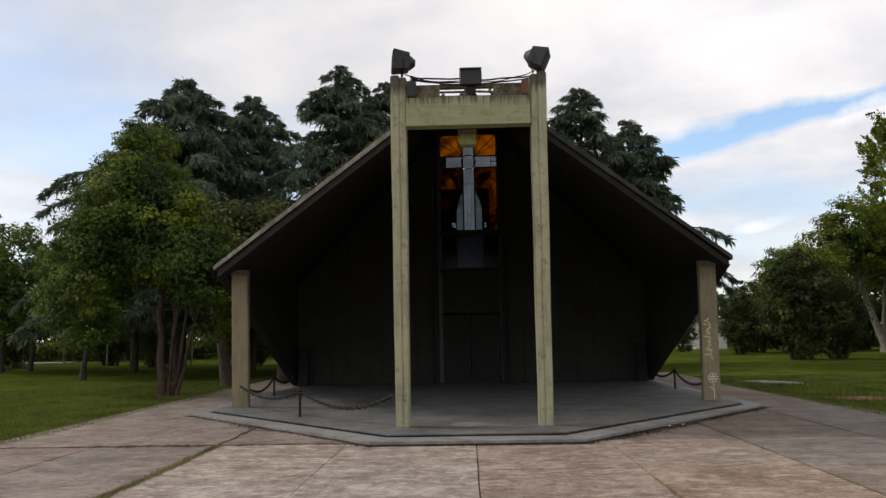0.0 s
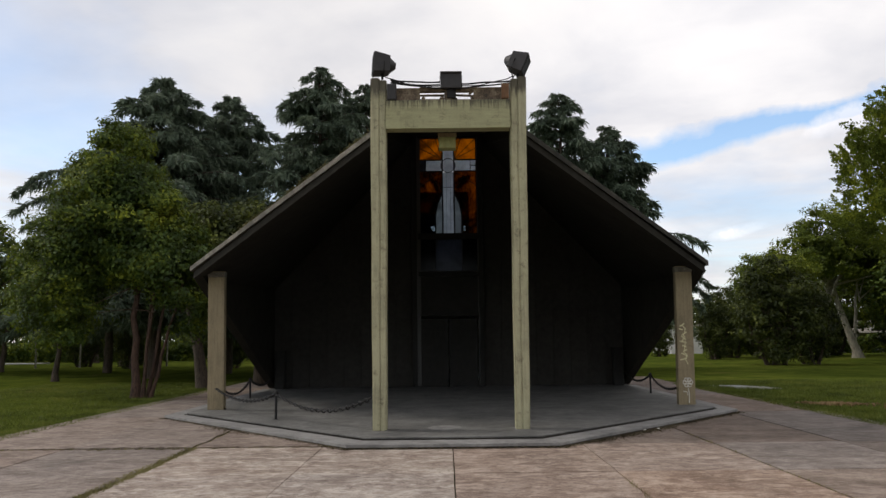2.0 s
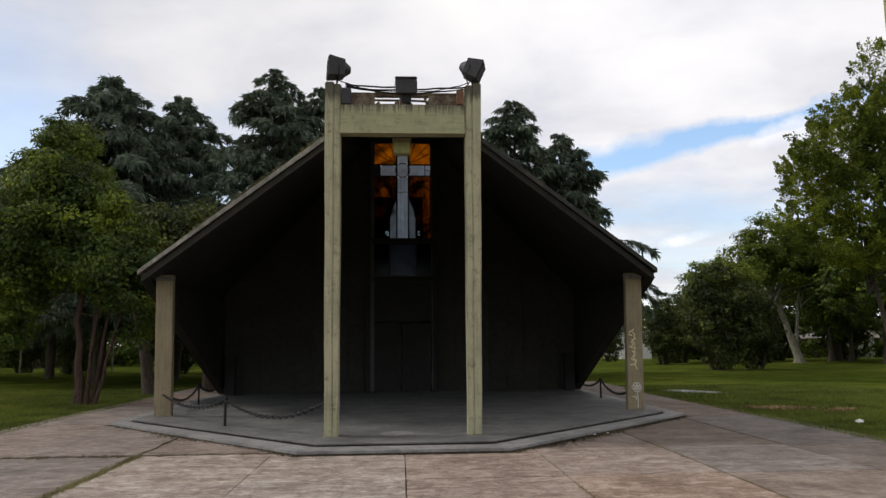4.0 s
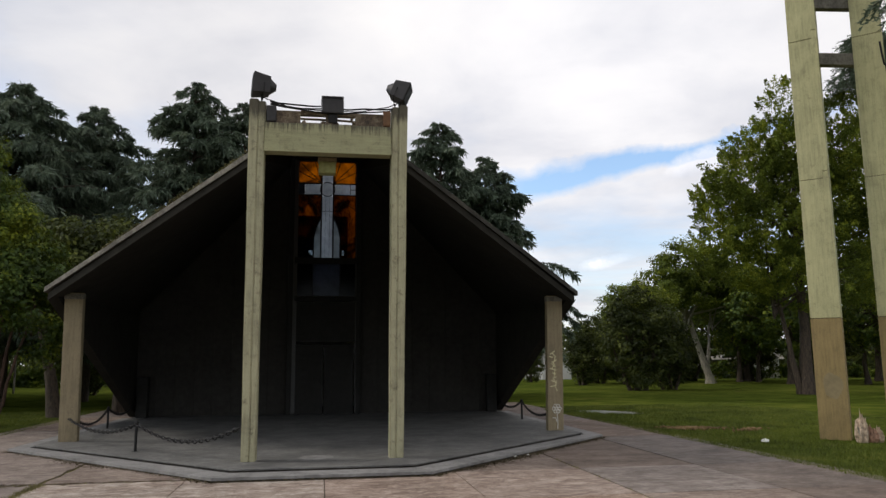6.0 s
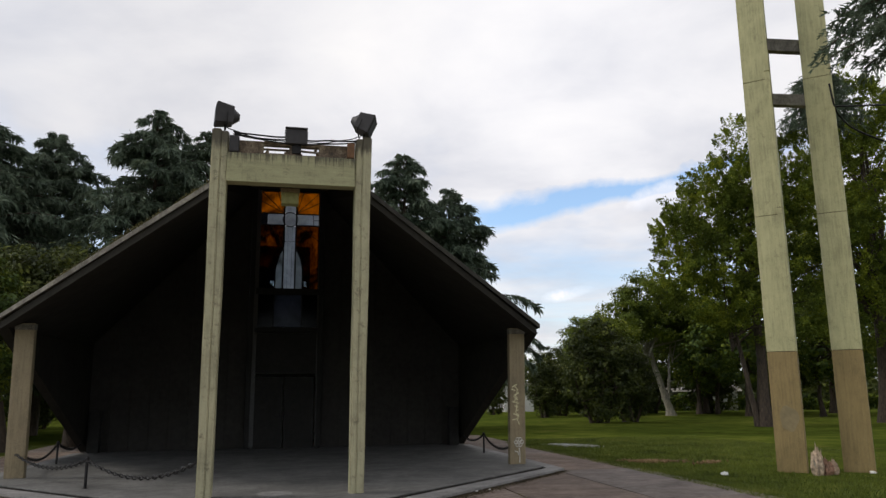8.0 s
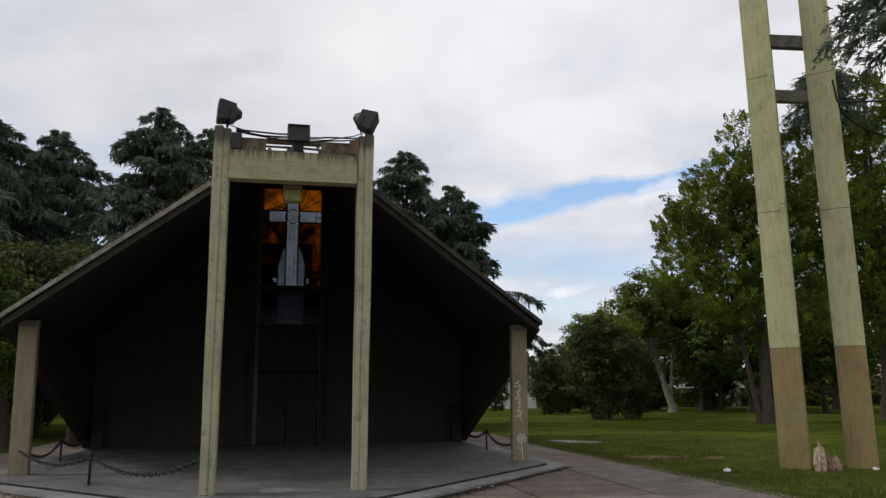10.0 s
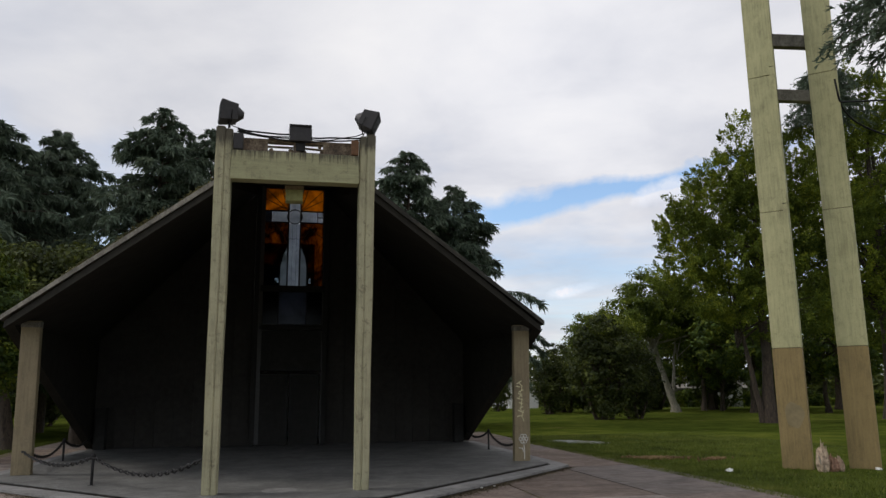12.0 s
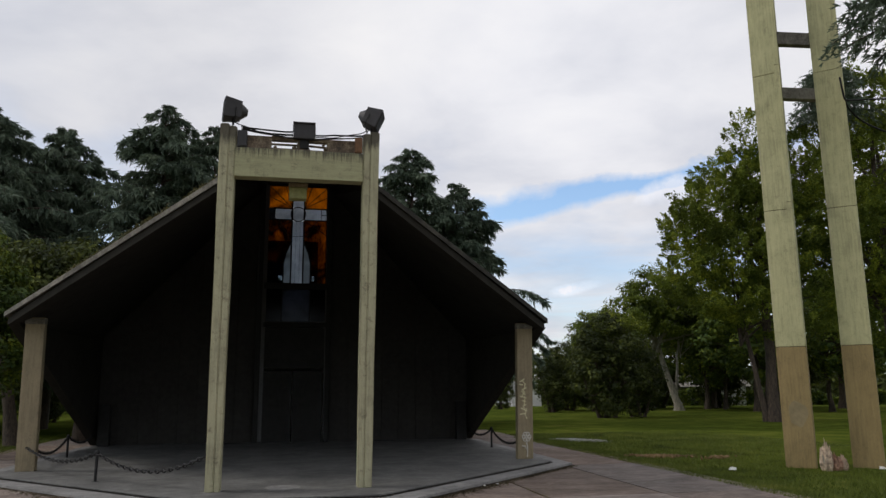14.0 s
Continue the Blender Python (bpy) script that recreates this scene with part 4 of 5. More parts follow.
def bollard(x, y):
    b = thing("bollard", (x, y, 0.1), label="short black iron bollard holding the chain", category="bollard", group="chain bollards")
    tube("stem", [(0, 0, 0), (0, 0, 0.50)], 0.026, M_STEEL, b, 10)
    bm = bmesh.new()
    bmesh.ops.create_uvsphere(bm, u_segments=12, v_segments=8, radius=0.042, matrix=Matrix.Translation((0, 0, 0.515)))
    part("knob", bm, M_STEEL, b, smooth=True)
    bm = bmesh.new()
    bmesh.ops.create_cone(bm, cap_ends=True, segments=14, radius1=0.075, radius2=0.065, depth=0.012, matrix=Matrix.Translation((0, 0, 0.006)))
    part("foot_plate", bm, M_STEEL, b)
    v, f = tube_arrays([(-0.05, 0, 0.485), (0.05, 0, 0.485)], 0.012, 6)
    fast_mesh("eye", v, f, M_STEEL, b)
    return b


BOLLARDS = [(-3.42, 14.86), (-5.34, 20.3), (5.42, 20.5)]
for bx, by in BOLLARDS:
    bollard(bx, by)


def link_mesh():
    a = np.linspace(0, 2 * np.pi, 8, endpoint=False)
    path = [(0.058 * math.cos(t), 0.030 * math.sin(t), 0) for t in a]
    vs, fs = [], []
    for i, (x, y, z) in enumerate(path):
        nrm = Vector((x / 0.058, y / 0.03, 0)).normalized()
        for k in range(3):
            b = 2 * math.pi * k / 3
            vs.append((x + nrm.x * 0.0135 * math.cos(b), y + nrm.y * 0.0135 * math.cos(b), 0.0135 * math.sin(b)))
    for i in range(8):
        for k in range(3):
            fs.append((i * 3 + k, ((i + 1) % 8) * 3 + k, ((i + 1) % 8) * 3 + (k + 1) % 3, i * 3 + (k + 1) % 3))
    me = bpy.data.meshes.new("link")
    me.from_pydata(vs, [], fs)
    me.materials.append(M_STEEL)
    return me


LINK = link_mesh()


def chain(a, b, sag):
    c = thing("chain", a, label="black iron chain hanging slack between its posts", category="chain", group="porch chains")
    a, b = Vector(a), Vector(b)
    ts = np.linspace(0, 1, 200)
    pts = [a.lerp(b, t) - Vector((0, 0, sag * 4 * t * (1 - t))) for t in ts]
    d = np.concatenate([[0], np.cumsum([(pts[i + 1] - pts[i]).length for i in range(199)])])
    count = int(d[-1] / 0.088)
    for k in range(count):
        t = np.interp((k + 0.5) * d[-1] / count, d, ts)
        p = a.lerp(b, t) - Vector((0, 0, sag * 4 * t * (1 - t)))
        q = (b - a) - Vector((0, 0, sag * 4 * (1 - 2 * t)))
        rot = q.to_track_quat("X", "Z").to_matrix().to_4x4()
        ob = new("link", LINK)
        ob.parent = c
        ob.matrix_local = Matrix.Translation(p - a) @ rot @ pose(0, 0, 0, 90 * (k % 2) + 10, 0, 0)
    return c


chain((-5.25, 17.0, 0.58), (-3.42, 14.86, 0.60), 0.20)
chain((-3.42, 14.86, 0.60), (-1.36, 12.86, 0.66), 0.27)
chain((-5.25, 17.38, 0.56), (-5.34, 20.3, 0.60), 0.24)
chain((-5.34, 20.3, 0.60), (-5.62, 24.25, 0.52), 0.22)
chain((5.35, 17.38, 0.56), (5.42, 20.5, 0.60), 0.24)
chain((5.42, 20.5, 0.60), (5.62, 24.25, 0.52), 0.22)


# ---------- bell tower ----------
def bell_tower():
    t = thing("bell_tower", (11.5, 14.9, 0), label="twin-plank concrete bell tower, cream above a tan lower coat", category="tower")
    t.matrix_world = Matrix.Translation((0.04, 0, 0))
    for cx, cy, dz in ((10.635, 14.69, 0.0), (11.916, 14.24, 0.02)):
        m = pose(cx, cy, 0, 0, 0, -43) @ pose(0, 0.13, 0)
        js = [0.0, 2.56 + dz, 5.64 + dz, 8.90 + dz, 11.6]
        for k in range(4):
            z0, z1 = js[k] + (0.007 if k else -0.1), js[k + 1] - 0.007
            part("lift", boxed((-0.30, -0.13, z0), (0.185, 0.13, z1), 0.004, m=m), M_TOWER_LOW if k == 0 else M_TOWER, t)
        js = [0.0, 2.56 + dz, (5.80 if dz == 0 else 5.64 + dz), (9.10 if dz == 0 else 8.90 + dz), 11.6]
        for k in range(4):
            z0, z1 = js[k] + (0.007 if k else -0.1), js[k + 1] - 0.007
            part("edge_lift", boxed((0.1855, -0.1285, z0), (0.30, 0.13, z1), 0.004, m=m), M_TOWER_LOW if k == 0 else M_TOWER, t)
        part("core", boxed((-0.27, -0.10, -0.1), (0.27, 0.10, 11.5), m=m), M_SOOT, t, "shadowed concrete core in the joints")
    m = pose(10.635, 14.69, 1.12, 0, 0, -43)
    bm = bmesh.new()
    ring = [bm.verts.new(m @ Vector((0.03 + (0.19 + 0.02 * math.sin(3 * k + 1)) * math.cos(k), -0.0015, (0.27 + 0.025 * math.sin(4 * k)) * math.sin(k)))) for k in np.linspace(0, 2 * np.pi, 26, endpoint=False)]
    bm.faces.new(ring)
    part("spray_patch", bm, plain("blue_grey_spray", (0.282, 0.222, 0.118), 0.85, grain=3, amount=0.3), t, "faded blue-grey spray patch")
    for z0, z1 in ((8.28, 8.56), (9.64, 9.95)):
        part("crossbar", boxed((-0.50, -0.09, z0), (0.52, 0.09, z1), 0.015, m=pose(11.36, 14.60, 0, 0, 0, -6)), M_ROOF, t, "dark concrete crossbar")
    return t


bell_tower()


# ---------- trees ----------
def crown_points(blobs, count, rng, hollow=0.55):
    """Clump centres in a union of ellipsoids, crowded towards the outside. blobs: (x, y, z, rx, ry, rz)."""
    b = np.array(blobs, float)
    vol = b[:, 3] * b[:, 4] * b[:, 5]
    idx = rng.choice(len(b), count, p=vol / vol.sum())
    d = unit(rng.normal(size=(count, 3)))
    r = rng.uniform(hollow, 1.0, (count, 1)) ** 0.8
    return b[idx, :3] + d * r * b[idx, 3:6], d


def leafy_crown(name, blobs, clumps, per, spread, leaf, mat, parent, seed, droop=0.0, lift=0.0):
    """A crown of many leaves in uneven clumps, the leaves of a clump facing outwards and up."""
    rng = np.random.default_rng(seed)
    c, d = crown_points(blobs, clumps, rng)
    c += rng.normal(size=c.shape) * 0.12
    size = rng.uniform(0.7, 1.5, clumps) * spread
    p = np.repeat(c, per, 0)
    out = np.repeat(d, per, 0)
    k = len(p)
    o = unit(rng.normal(size=(k, 3)))
    off = o * (rng.uniform(0.05, 1, (k, 1)) ** 0.55) * np.repeat(size, per)[:, None] * np.array([1.25, 1.25, 0.8])
    p = p + off
    p[:, 2] += lift * rng.uniform(0, 0.5, k) * np.repeat(size, per) - droop * rng.uniform(0, 0.5, k) * np.repeat(size, per)
    nrm = unit(o * 0.9 + out * 0.5 + rng.normal(size=(k, 3)) * 0.45 + np.array([0, 0, 0.45]))
    ln = leaf * rng.uniform(0.6, 1.4, k)
    v, f = facing_leaves(p, nrm, ln, ln * rng.uniform(0.40, 0.65, k), rng)
    return fast_mesh(name, v, f, mat, parent)


def plume_crown(name, blobs, clumps, per, spread, leaf, mat, parent, seed):
    """A crown of upswept plumes: each a tuft of fine needles that point outwards and up."""
    rng = np.random.default_rng(seed)
    c, d = crown_points(blobs, clumps, rng, 0.70)
    c += rng.normal(size=c.shape) * 0.15
    axis = unit(d * np.array([1.0, 1.0, 0.6]) + np.array([0, 0, 0.55]) + rng.normal(size=d.shape) * 0.40)
    size = rng.uniform(0.6, 1.5, clumps) * spread
    u = rng.uniform(0, 1, (clumps, per))
    r = (1 - u) * 0.75 + 0.15
    o = unit(rng.normal(size=(clumps, per, 3)))
    p = c[:, None] + axis[:, None] * ((u - 0.4) * 1.5 * size[:, None])[..., None] + o * (r * size[:, None] * rng.uniform(0.3, 1, (clumps, per)))[..., None]
    along = unit(np.broadcast_to(axis[:, None], p.shape) * 0.6 + o * 0.9 + rng.normal(size=p.shape) * 0.2)
    ln = leaf * rng.uniform(0.6, 1.4, clumps * per)
    v, f = leaf_arrays(p.reshape(-1, 3), along.reshape(-1, 3), ln, ln * 0.52, rng)
    return fast_mesh(name, v, f, mat, parent)


def limbs(start, ends, r0, rng, sides=6, wander=0.25):
    arrs = []
    for e in ends:
        a, b = np.array(start, float), np.array(e, float)
        t = np.linspace(0, 1, 6)[:, None]
        mid = rng.normal(size=3) * wander
        pts = a + (b - a) * t + mid * np.sin(t * np.pi) + np.array([0, 0, 0.25]) * np.sin(t * np.pi)
        arrs.append(tube_arrays(pts, np.linspace(r0, r0 * 0.22, 6), sides))
    return join_arrays(arrs)


def broad_tree(at, stems, blobs, leaf, clumps, per, spread, mat, bark_mat, label, seed, name="tree", lift=0.0, droop=0.0, plumes=False):
    t = thing(name, at, label=label, category="tree")
    rng = np.random.default_rng(seed)
    arrs = []
    tops = []
    for (x0, y0, x1, y1, h, r) in stems:
        k = np.linspace(0, 1, 9)[:, None]
        pts = np.array([x0, y0, -0.1]) + (np.array([x1, y1, h]) - np.array([x0, y0, -0.1])) * k
        pts += rng.normal(size=(9, 3)) * 0.03 * np.array([1, 1, 0.2]) * np.sin(k * np.pi)
        rad = r * (1.0 - 0.55 * k[:, 0]) * (1 + 0.45 * np.exp(-k[:, 0] * 14))
        arrs.append(tube_arrays(pts, rad, 9))
        tops.append((x1, y1, h, r))
    v, f = join_arrays(arrs)
    fast_mesh("trunk", v, f, bark_mat, t, True)
    arrs = []
    c, _ = crown_points(blobs, 26, rng, 0.3)
    for i, e in enumerate(c):
        x1, y1, h, r = tops[i % len(tops)]
        lo = h * rng.uniform(0.55, 0.98)
        arrs.append(limbs((x1, y1, lo), [e], r * 0.4, rng))
    v, f = join_arrays(arrs)
    fast_mesh("branchwork", v, f, bark_mat, t, True)
    if plumes:
        plume_crown("crown", blobs, clumps, per, spread, leaf, mat, t, seed + 1)
    else:
        leafy_crown("crown", blobs, clumps, per, spread, leaf, mat, t, seed + 1, droop, lift)
    return t


def cedar(at, height, radius, label, seed, low=2.6, name="cedar_tree"):
    """A deodar cedar: straight stem, rising boughs with nodding tips, and sprays that hang from them."""
    t = thing(name, at, label=label, category="tree", group="cedars behind the chapel")
    rng = np.random.default_rng(seed)
    zz = np.linspace(-0.1, height - 0.3, 14)
    pts = np.stack([0.06 * np.sin(zz * 0.7), 0.05 * np.cos(zz * 0.9), zz], 1)
    v, f = tube_arrays(pts, np.linspace(0.32, 0.02, 14) * height / 14, 9)
    fast_mesh("trunk", v, f, M_BARK, t, True)
    boughs, leaves = [], []
    z = low
    while z < height - 0.05:
        k = (z - low) / (height - low)
        reach = radius * min(0.95 * (1 - k) ** 0.80, 0.66) + 0.10
        for _ in range(int(rng.integers(7, 10)) if k < 0.6 else int(rng.integers(6, 9))):
            L = reach * rng.choice([0.4, 0.65, 0.95, 1.2], p=[0.25, 0.25, 0.3, 0.2]) * rng.uniform(0.85, 1.1)
            a = rng.uniform(0, 2 * np.pi)
            rise = rng.uniform(0.04, 0.30) + 0.42 * k ** 2
            s = np.linspace(0, 1, 9)
            dirv = np.array([np.cos(a), np.sin(a), 0])
            side = np.array([-np.sin(a), np.cos(a), 0])
            curve = dirv * (L * s)[:, None] + np.array([0, 0, 1.0]) * (L * (rise * s - (0.10 + 0.34 * rise) * s ** 2.4 - 0.15 * s ** 6))[:, None]
            bow = side * (L * 0.10 * rng.normal() * s ** 2)[:, None]
            line = np.array([0, 0, z]) + curve + bow
            boughs.append(tube_arrays(line, np.linspace(0.03 * L ** 0.6, 0.006, 9), 5))
            # side twigs leave the bough forwards, flat, and bend down at their ends
            m = int(13 * L) + 6
            u = rng.uniform(0.12, 1.0, m) ** 0.75
            base = np.stack([np.interp(u, s, line[:, q]) for q in range(3)], 1)
            tl = (0.27 * min(L, 3.4) * np.sin(np.clip(u, 0, 1) * np.pi * 0.90 + 0.2) + 0.10) * rng.uniform(0.5, 1.2, m)
            sg = np.where(rng.uniform(size=m) < 0.5, -1.0, 1.0)
            td = unit(dirv[None] * rng.uniform(0.5, 1.1, (m, 1)) + side[None] * (sg * rng.uniform(0.3, 1.0, m))[:, None])
            n = 8
            q = np.tile(np.linspace(0.05, 1, n), m)
            tt = np.repeat(tl, n)
            p = np.repeat(base, n, 0) + np.repeat(td, n, 0) * (q * tt)[:, None]
            p[:, 2] -= tt * (0.10 * q + 0.42 * q ** 2.4)
            p += rng.normal(size=p.shape) * 0.025
            # half of the needles lie along the twig, half hang under it
            hang = np.where(rng.uniform(size=m * n) < 0.5, 1.0, 0.25)
            along = unit(np.repeat(td, n, 0) * (0.9 - 0.55 * hang)[:, None] + rng.normal(size=p.shape) * 0.26 - np.array([0, 0, 1.0]) * (0.15 + 0.85 * hang * (0.3 + 0.7 * q))[:, None])
            ln = rng.uniform(0.22, 0.50, m * n) * min(0.5 + 0.32 * L, 1.0)
            leaves.append(leaf_arrays(p + along * (ln * 0.35)[:, None], along, ln, ln * 0.19, rng, 0.10, 1.2))
        z += rng.uniform(0.26, 0.58) * (1.05 - 0.55 * k)
    v, f = join_arrays(boughs)
    fast_mesh("branchwork", v, f, M_BARK, t, True)
    v, f = join_arrays(leaves)
    fast_mesh("crown", v, f, M_CEDAR, t)
    return t


cedar((-13.5, 34.5, 0), 14.15, 7.9, "tall blue-green cedar with tiered drooping boughs", 11)
cedar((-11.2, 38.0, 0), 14.4, 6.6, "tall blue-green cedar with tiered drooping boughs", 12)
cedar((-6.0, 34.6, 0), 14.6, 6.2, "tall blue-green cedar behind the chapel roof", 13)
cedar((-4.0, 36.5, 0), 14.4, 5.2, "tall cedar crowded against its neighbour", 17)
cedar((5.6, 36.0, 0), 13.7, 4.9, "tall dark cedar rising behind the roof slope", 14)
cedar((8.1, 36.8, 0), 12.2, 5.2, "slender dark cedar standing close beside its neighbour", 18)
cedar((-18.5, 41.0, 0), 11.0, 8.0, "dark cedar in the back row", 16)

# glossy multi-stemmed tree beside the forecourt
broad_tree((-9.2, 22.6, 0), [(-0.15, 0, -0.45, 0.3, 4.8, 0.125), (0.16, 0.1, 0.75, 0.2, 4.2, 0.062), (0.02, 0.1, 0.2, 0.4, 5.2, 0.058), (0.28, 0, 1.2, -0.1, 3.4, 0.055), (0.08, -0.1, 0.42, -0.2, 3.8, 0.05)],
           [(-0.9, 0.2, 7.1, 1.1, 1.2, 1.4), (-1.2, 0.2, 5.9, 1.6, 1.6, 1.5), (-0.2, 0.2, 5.3, 1.5, 1.6, 1.4), (-1.9, 0.2, 4.7, 1.5, 1.6, 1.5), (0.4, 0.2, 4.3, 1.5, 1.6, 1.3),
            (-2.5, 0.3, 3.4, 1.1, 1.4, 1.5), (1.1, -0.2, 3.6, 1.0, 1.3, 1.1), (-2.6, 0.1, 2.2, 0.7, 0.9, 0.9), (1.3, 0.0, 2.6, 0.7, 0.9, 0.7)],
           0.12, 480, 185, 0.37, M_LEAF, M_BARK_RED, "multi-stemmed evergreen tree with glossy yellow-green leaves", 21, droop=0.3)
# leaning trunks beyond it
broad_tree((-8.7, 27.0, 0), [(0, 0, -1.1, 0.4, 4.6, 0.22), (1.6, 1.5, 1.2, 1.8, 4.4, 0.20)],
           [(-1.0, 1.0, 5.4, 2.4, 2.0, 1.6), (0.8, 1.4, 5.6, 2.0, 1.8, 1.5), (0.0, 1.6, 3.7, 2.2, 1.5, 1.0)], 0.18, 300, 50, 0.4, M_DARKLEAF, M_BARK, "dark leaning tree beside the chapel", 23)
broad_tree((-16.9, 32.5, 0), [(0, 0, 0.1, 0.2, 3.4, 0.13)],
           [(0.1, 0, 4.6, 2.2, 2.2, 1.9), (-1.0, 0.2, 3.4, 1.5, 1.6, 1.2), (1.2, 0, 3.6, 1.5, 1.5, 1.3)], 0.19, 300, 52, 0.38, M_LEAF, M_BARK, "small tree with a slim trunk on the lawn", 25)

# dark trees at the far side of the lawn
left_far = broad_tree((-26.0, 41.0, 0), [(0, 0, 0.2, 0, 4.0, 0.22), (1.4, 0.5, 1.8, 0.5, 3.5, 0.16)],
                      [(0, 0, 6.4, 2.6, 2.6, 2.4), (-2.0, 0, 5.0, 2.4, 2.4, 2.2), (2.0, 0.4, 4.9, 2.4, 2.4, 2.2), (0.2, 0, 3.6, 3.0, 2.6, 1.6)], 0.26, 300, 36, 0.46, M_LEAF, M_BARK, "dark broad tree at the edge of the lawn", 31)
for x, y, s, a in ((-31.5, 45, 1.1, 70), (-21.5, 50, 0.95, 140), (-38, 52, 1.2, 20), (-14, 56, 1.0, 200), (-28, 60, 1.1, 260)):
    c = copy_thing(left_far, pose(x, y, 0, 0, 0, a))
    c.scale = (s, s, s)

# low dense trees across the lawn on the other side
bush = broad_tree((17.4, 40.2, 0), [(0, 0, 0.1, 0, 1.6, 0.20), (0.5, 0.2, 1.2, 0.2, 2.0, 0.12), (-0.4, 0, -1.2, 0, 1.9, 0.12)],
                  [(0.0, 0, 4.3, 1.6, 1.6, 1.4), (-0.7, 0, 3.0, 1.4, 1.5, 1.4), (1.2, 0, 3.3, 1.6, 1.6, 1.4), (0.1, 0, 1.3, 1.3, 1.3, 1.3), (0.1, 0, 0.7, 0.9, 0.9, 0.7), (0.4, 0, 2.2, 2.3, 2.0, 1.1)], 0.20, 330, 36, 0.37, M_DARKLEAF, M_BARK, "dense dark round tree with low skirts on the lawn", 41)
for x, y, s, a in ((17.9, 50.5, 0.78, 35), (16.3, 58.0, 0.62, 75), (20.6, 55.0, 0.9, 290), (20.3, 42.2, 0.76, 130), (22.4, 54.0, 0.85, 220), (-13.0, 45.0, 0.8, 20), (-19.5, 46.5, 0.75, 110), (-25.0, 52.0, 0.8, 200), (-31.0, 50.5, 0.7, 300), (-37.0, 55.0, 0.9, 50), (-10.5, 48.0, 0.9, 150),
                   (25.5, 57.5, 1.25, 80), (30.0, 59.0, 1.3, 170), (34.5, 57.0, 1.25, 260), (39.5, 55.0, 1.3, 10)):
    c = copy_thing(bush, pose(x, y, 0, 0, 0, a))
    c.scale = (s, s, s)

for x, y, s, a in ((31.0, 46.5, 1.05, 15), (37.5, 45.0, 1.15, 95), (25.0, 57.0, 0.9, 170), (33.5, 56.0, 1.1, 250), (42.0, 52.0, 1.2, 310), (46.0, 42.0, 1.2, 40), (30.5, 52.0, 0.9, 330)):
    c = copy_thing(left_far, pose(x, y, 0, 0, 0, a))
    c.scale = (s, s, s)

broad_tree((18.7, 43.2, 0), [(0, 0, 0.1, 0.1, 3.0, 0.16)],
           [(-0.3, -0.6, 5.5, 1.5, 1.5, 1.0), (-1.3, -0.8, 4.8, 1.1, 1.3, 1.0), (1.2, 0, 5.2, 1.4, 1.4, 1.0), (0.0, 0, 4.0, 1.8, 1.5, 1.0)],
           0.15, 260, 70, 0.36, M_LEAF_B, M_BARK, "small rounded fresh-green tree among darker ones", 57)

# tall fresh-leaved tree with the pale leaning trunk
broad_tree((27.2, 50.0, 0), [(0, 0, -1.7, 0.2, 5.8, 0.27), (-0.3, 0.1, 0.5, 0.4, 6.2, 0.13)],
           [(-1.6, 0, 8.3, 2.3, 2.3, 2.0), (-3.1, 0, 6.9, 2.0, 2.0, 1.6), (0.8, 0, 8.0, 2.4, 2.2, 2.2), (-0.6, 0, 6.6, 3.0, 2.4, 1.6), (2.2, 0, 6.2, 2.2, 2.0, 1.8), (-3.4, 0, 5.8, 1.3, 1.5, 0.8)],
           0.19, 620, 66, 0.42, M_LEAF_B, M_BARK_PALE, "tall fresh-green tree with a pale leaning trunk", 51)

# great feathery tree behind the tower
broad_tree((23.5, 34.0, 0), [(0, 0, 0.1, 0.1, 9.0, 0.30), (-0.3, 0.1, -1.4, 0.2, 6.5, 0.15)],
           [(-0.6, 0, 12.4, 1.8, 1.8, 1.6), (1.3, 0, 12.0, 2.2, 2.0, 1.8), (-1.6, 0, 10.9, 2.1, 2.0, 1.5), (1.0, 0, 9.8, 2.8, 2.4, 1.8),
            (-3.4, 0, 9.0, 2.1, 1.8, 1.5), (-2.7, 0, 10.6, 1.8, 1.7, 1.3), (-1.7, 0, 12.2, 1.6, 1.6, 1.5), (-3.7, 0, 9.9, 1.5, 1.5, 1.2), (-0.2, 0, 14.6, 1.2, 1.2, 1.5), (3.2, 0, 13.4, 2.2, 2.0, 2.0), (4.2, 0, 10.5, 2.4, 2.0, 2.0), (-4.0, -0.2, 7.4, 1.7, 1.6, 1.2), (-1.2, -0.4, 8.0, 3.0, 2.4, 1.6), (2.2, 0, 7.6, 2.8, 2.4, 1.8), (-2.2, -0.2, 6.4, 2.4, 2.2, 1.3), (0.6, -0.3, 5.5, 3.6, 2.4, 1.4)],
           0.112, 2100, 118, 0.38, M_NEEDLE, M_BARK, "great feathery yellow-green conifer on the lawn", 61, plumes=True)
side_tree = broad_tree((31.8, 35.2, 0), [(0, 0, 0.2, 0, 8.0, 0.40)],
           [(-0.2, 0, 16.0, 2.0, 2.0, 2.0), (1.4, 0, 14.2, 2.4, 2.2, 2.2), (-0.8, 0, 12.8, 2.4, 2.2, 2.2), (-2.0, 0, 10.2, 2.4, 2.2, 1.8), (1.6, 0, 10.4, 2.6, 2.4, 2.2), (-1.6, 0, 7.6, 2.6, 2.2, 1.8), (1.6, 0, 7.2, 2.8, 2.4, 2.0), (0, 0, 5.2, 3.0, 2.4, 1.6)],
           0.155, 1300, 70, 0.42, M_NEEDLE, M_BARK, "tall dark green tree beside the feathery conifer", 63, plumes=True)
side_tree.scale = (1.1, 1.1, 1.1)


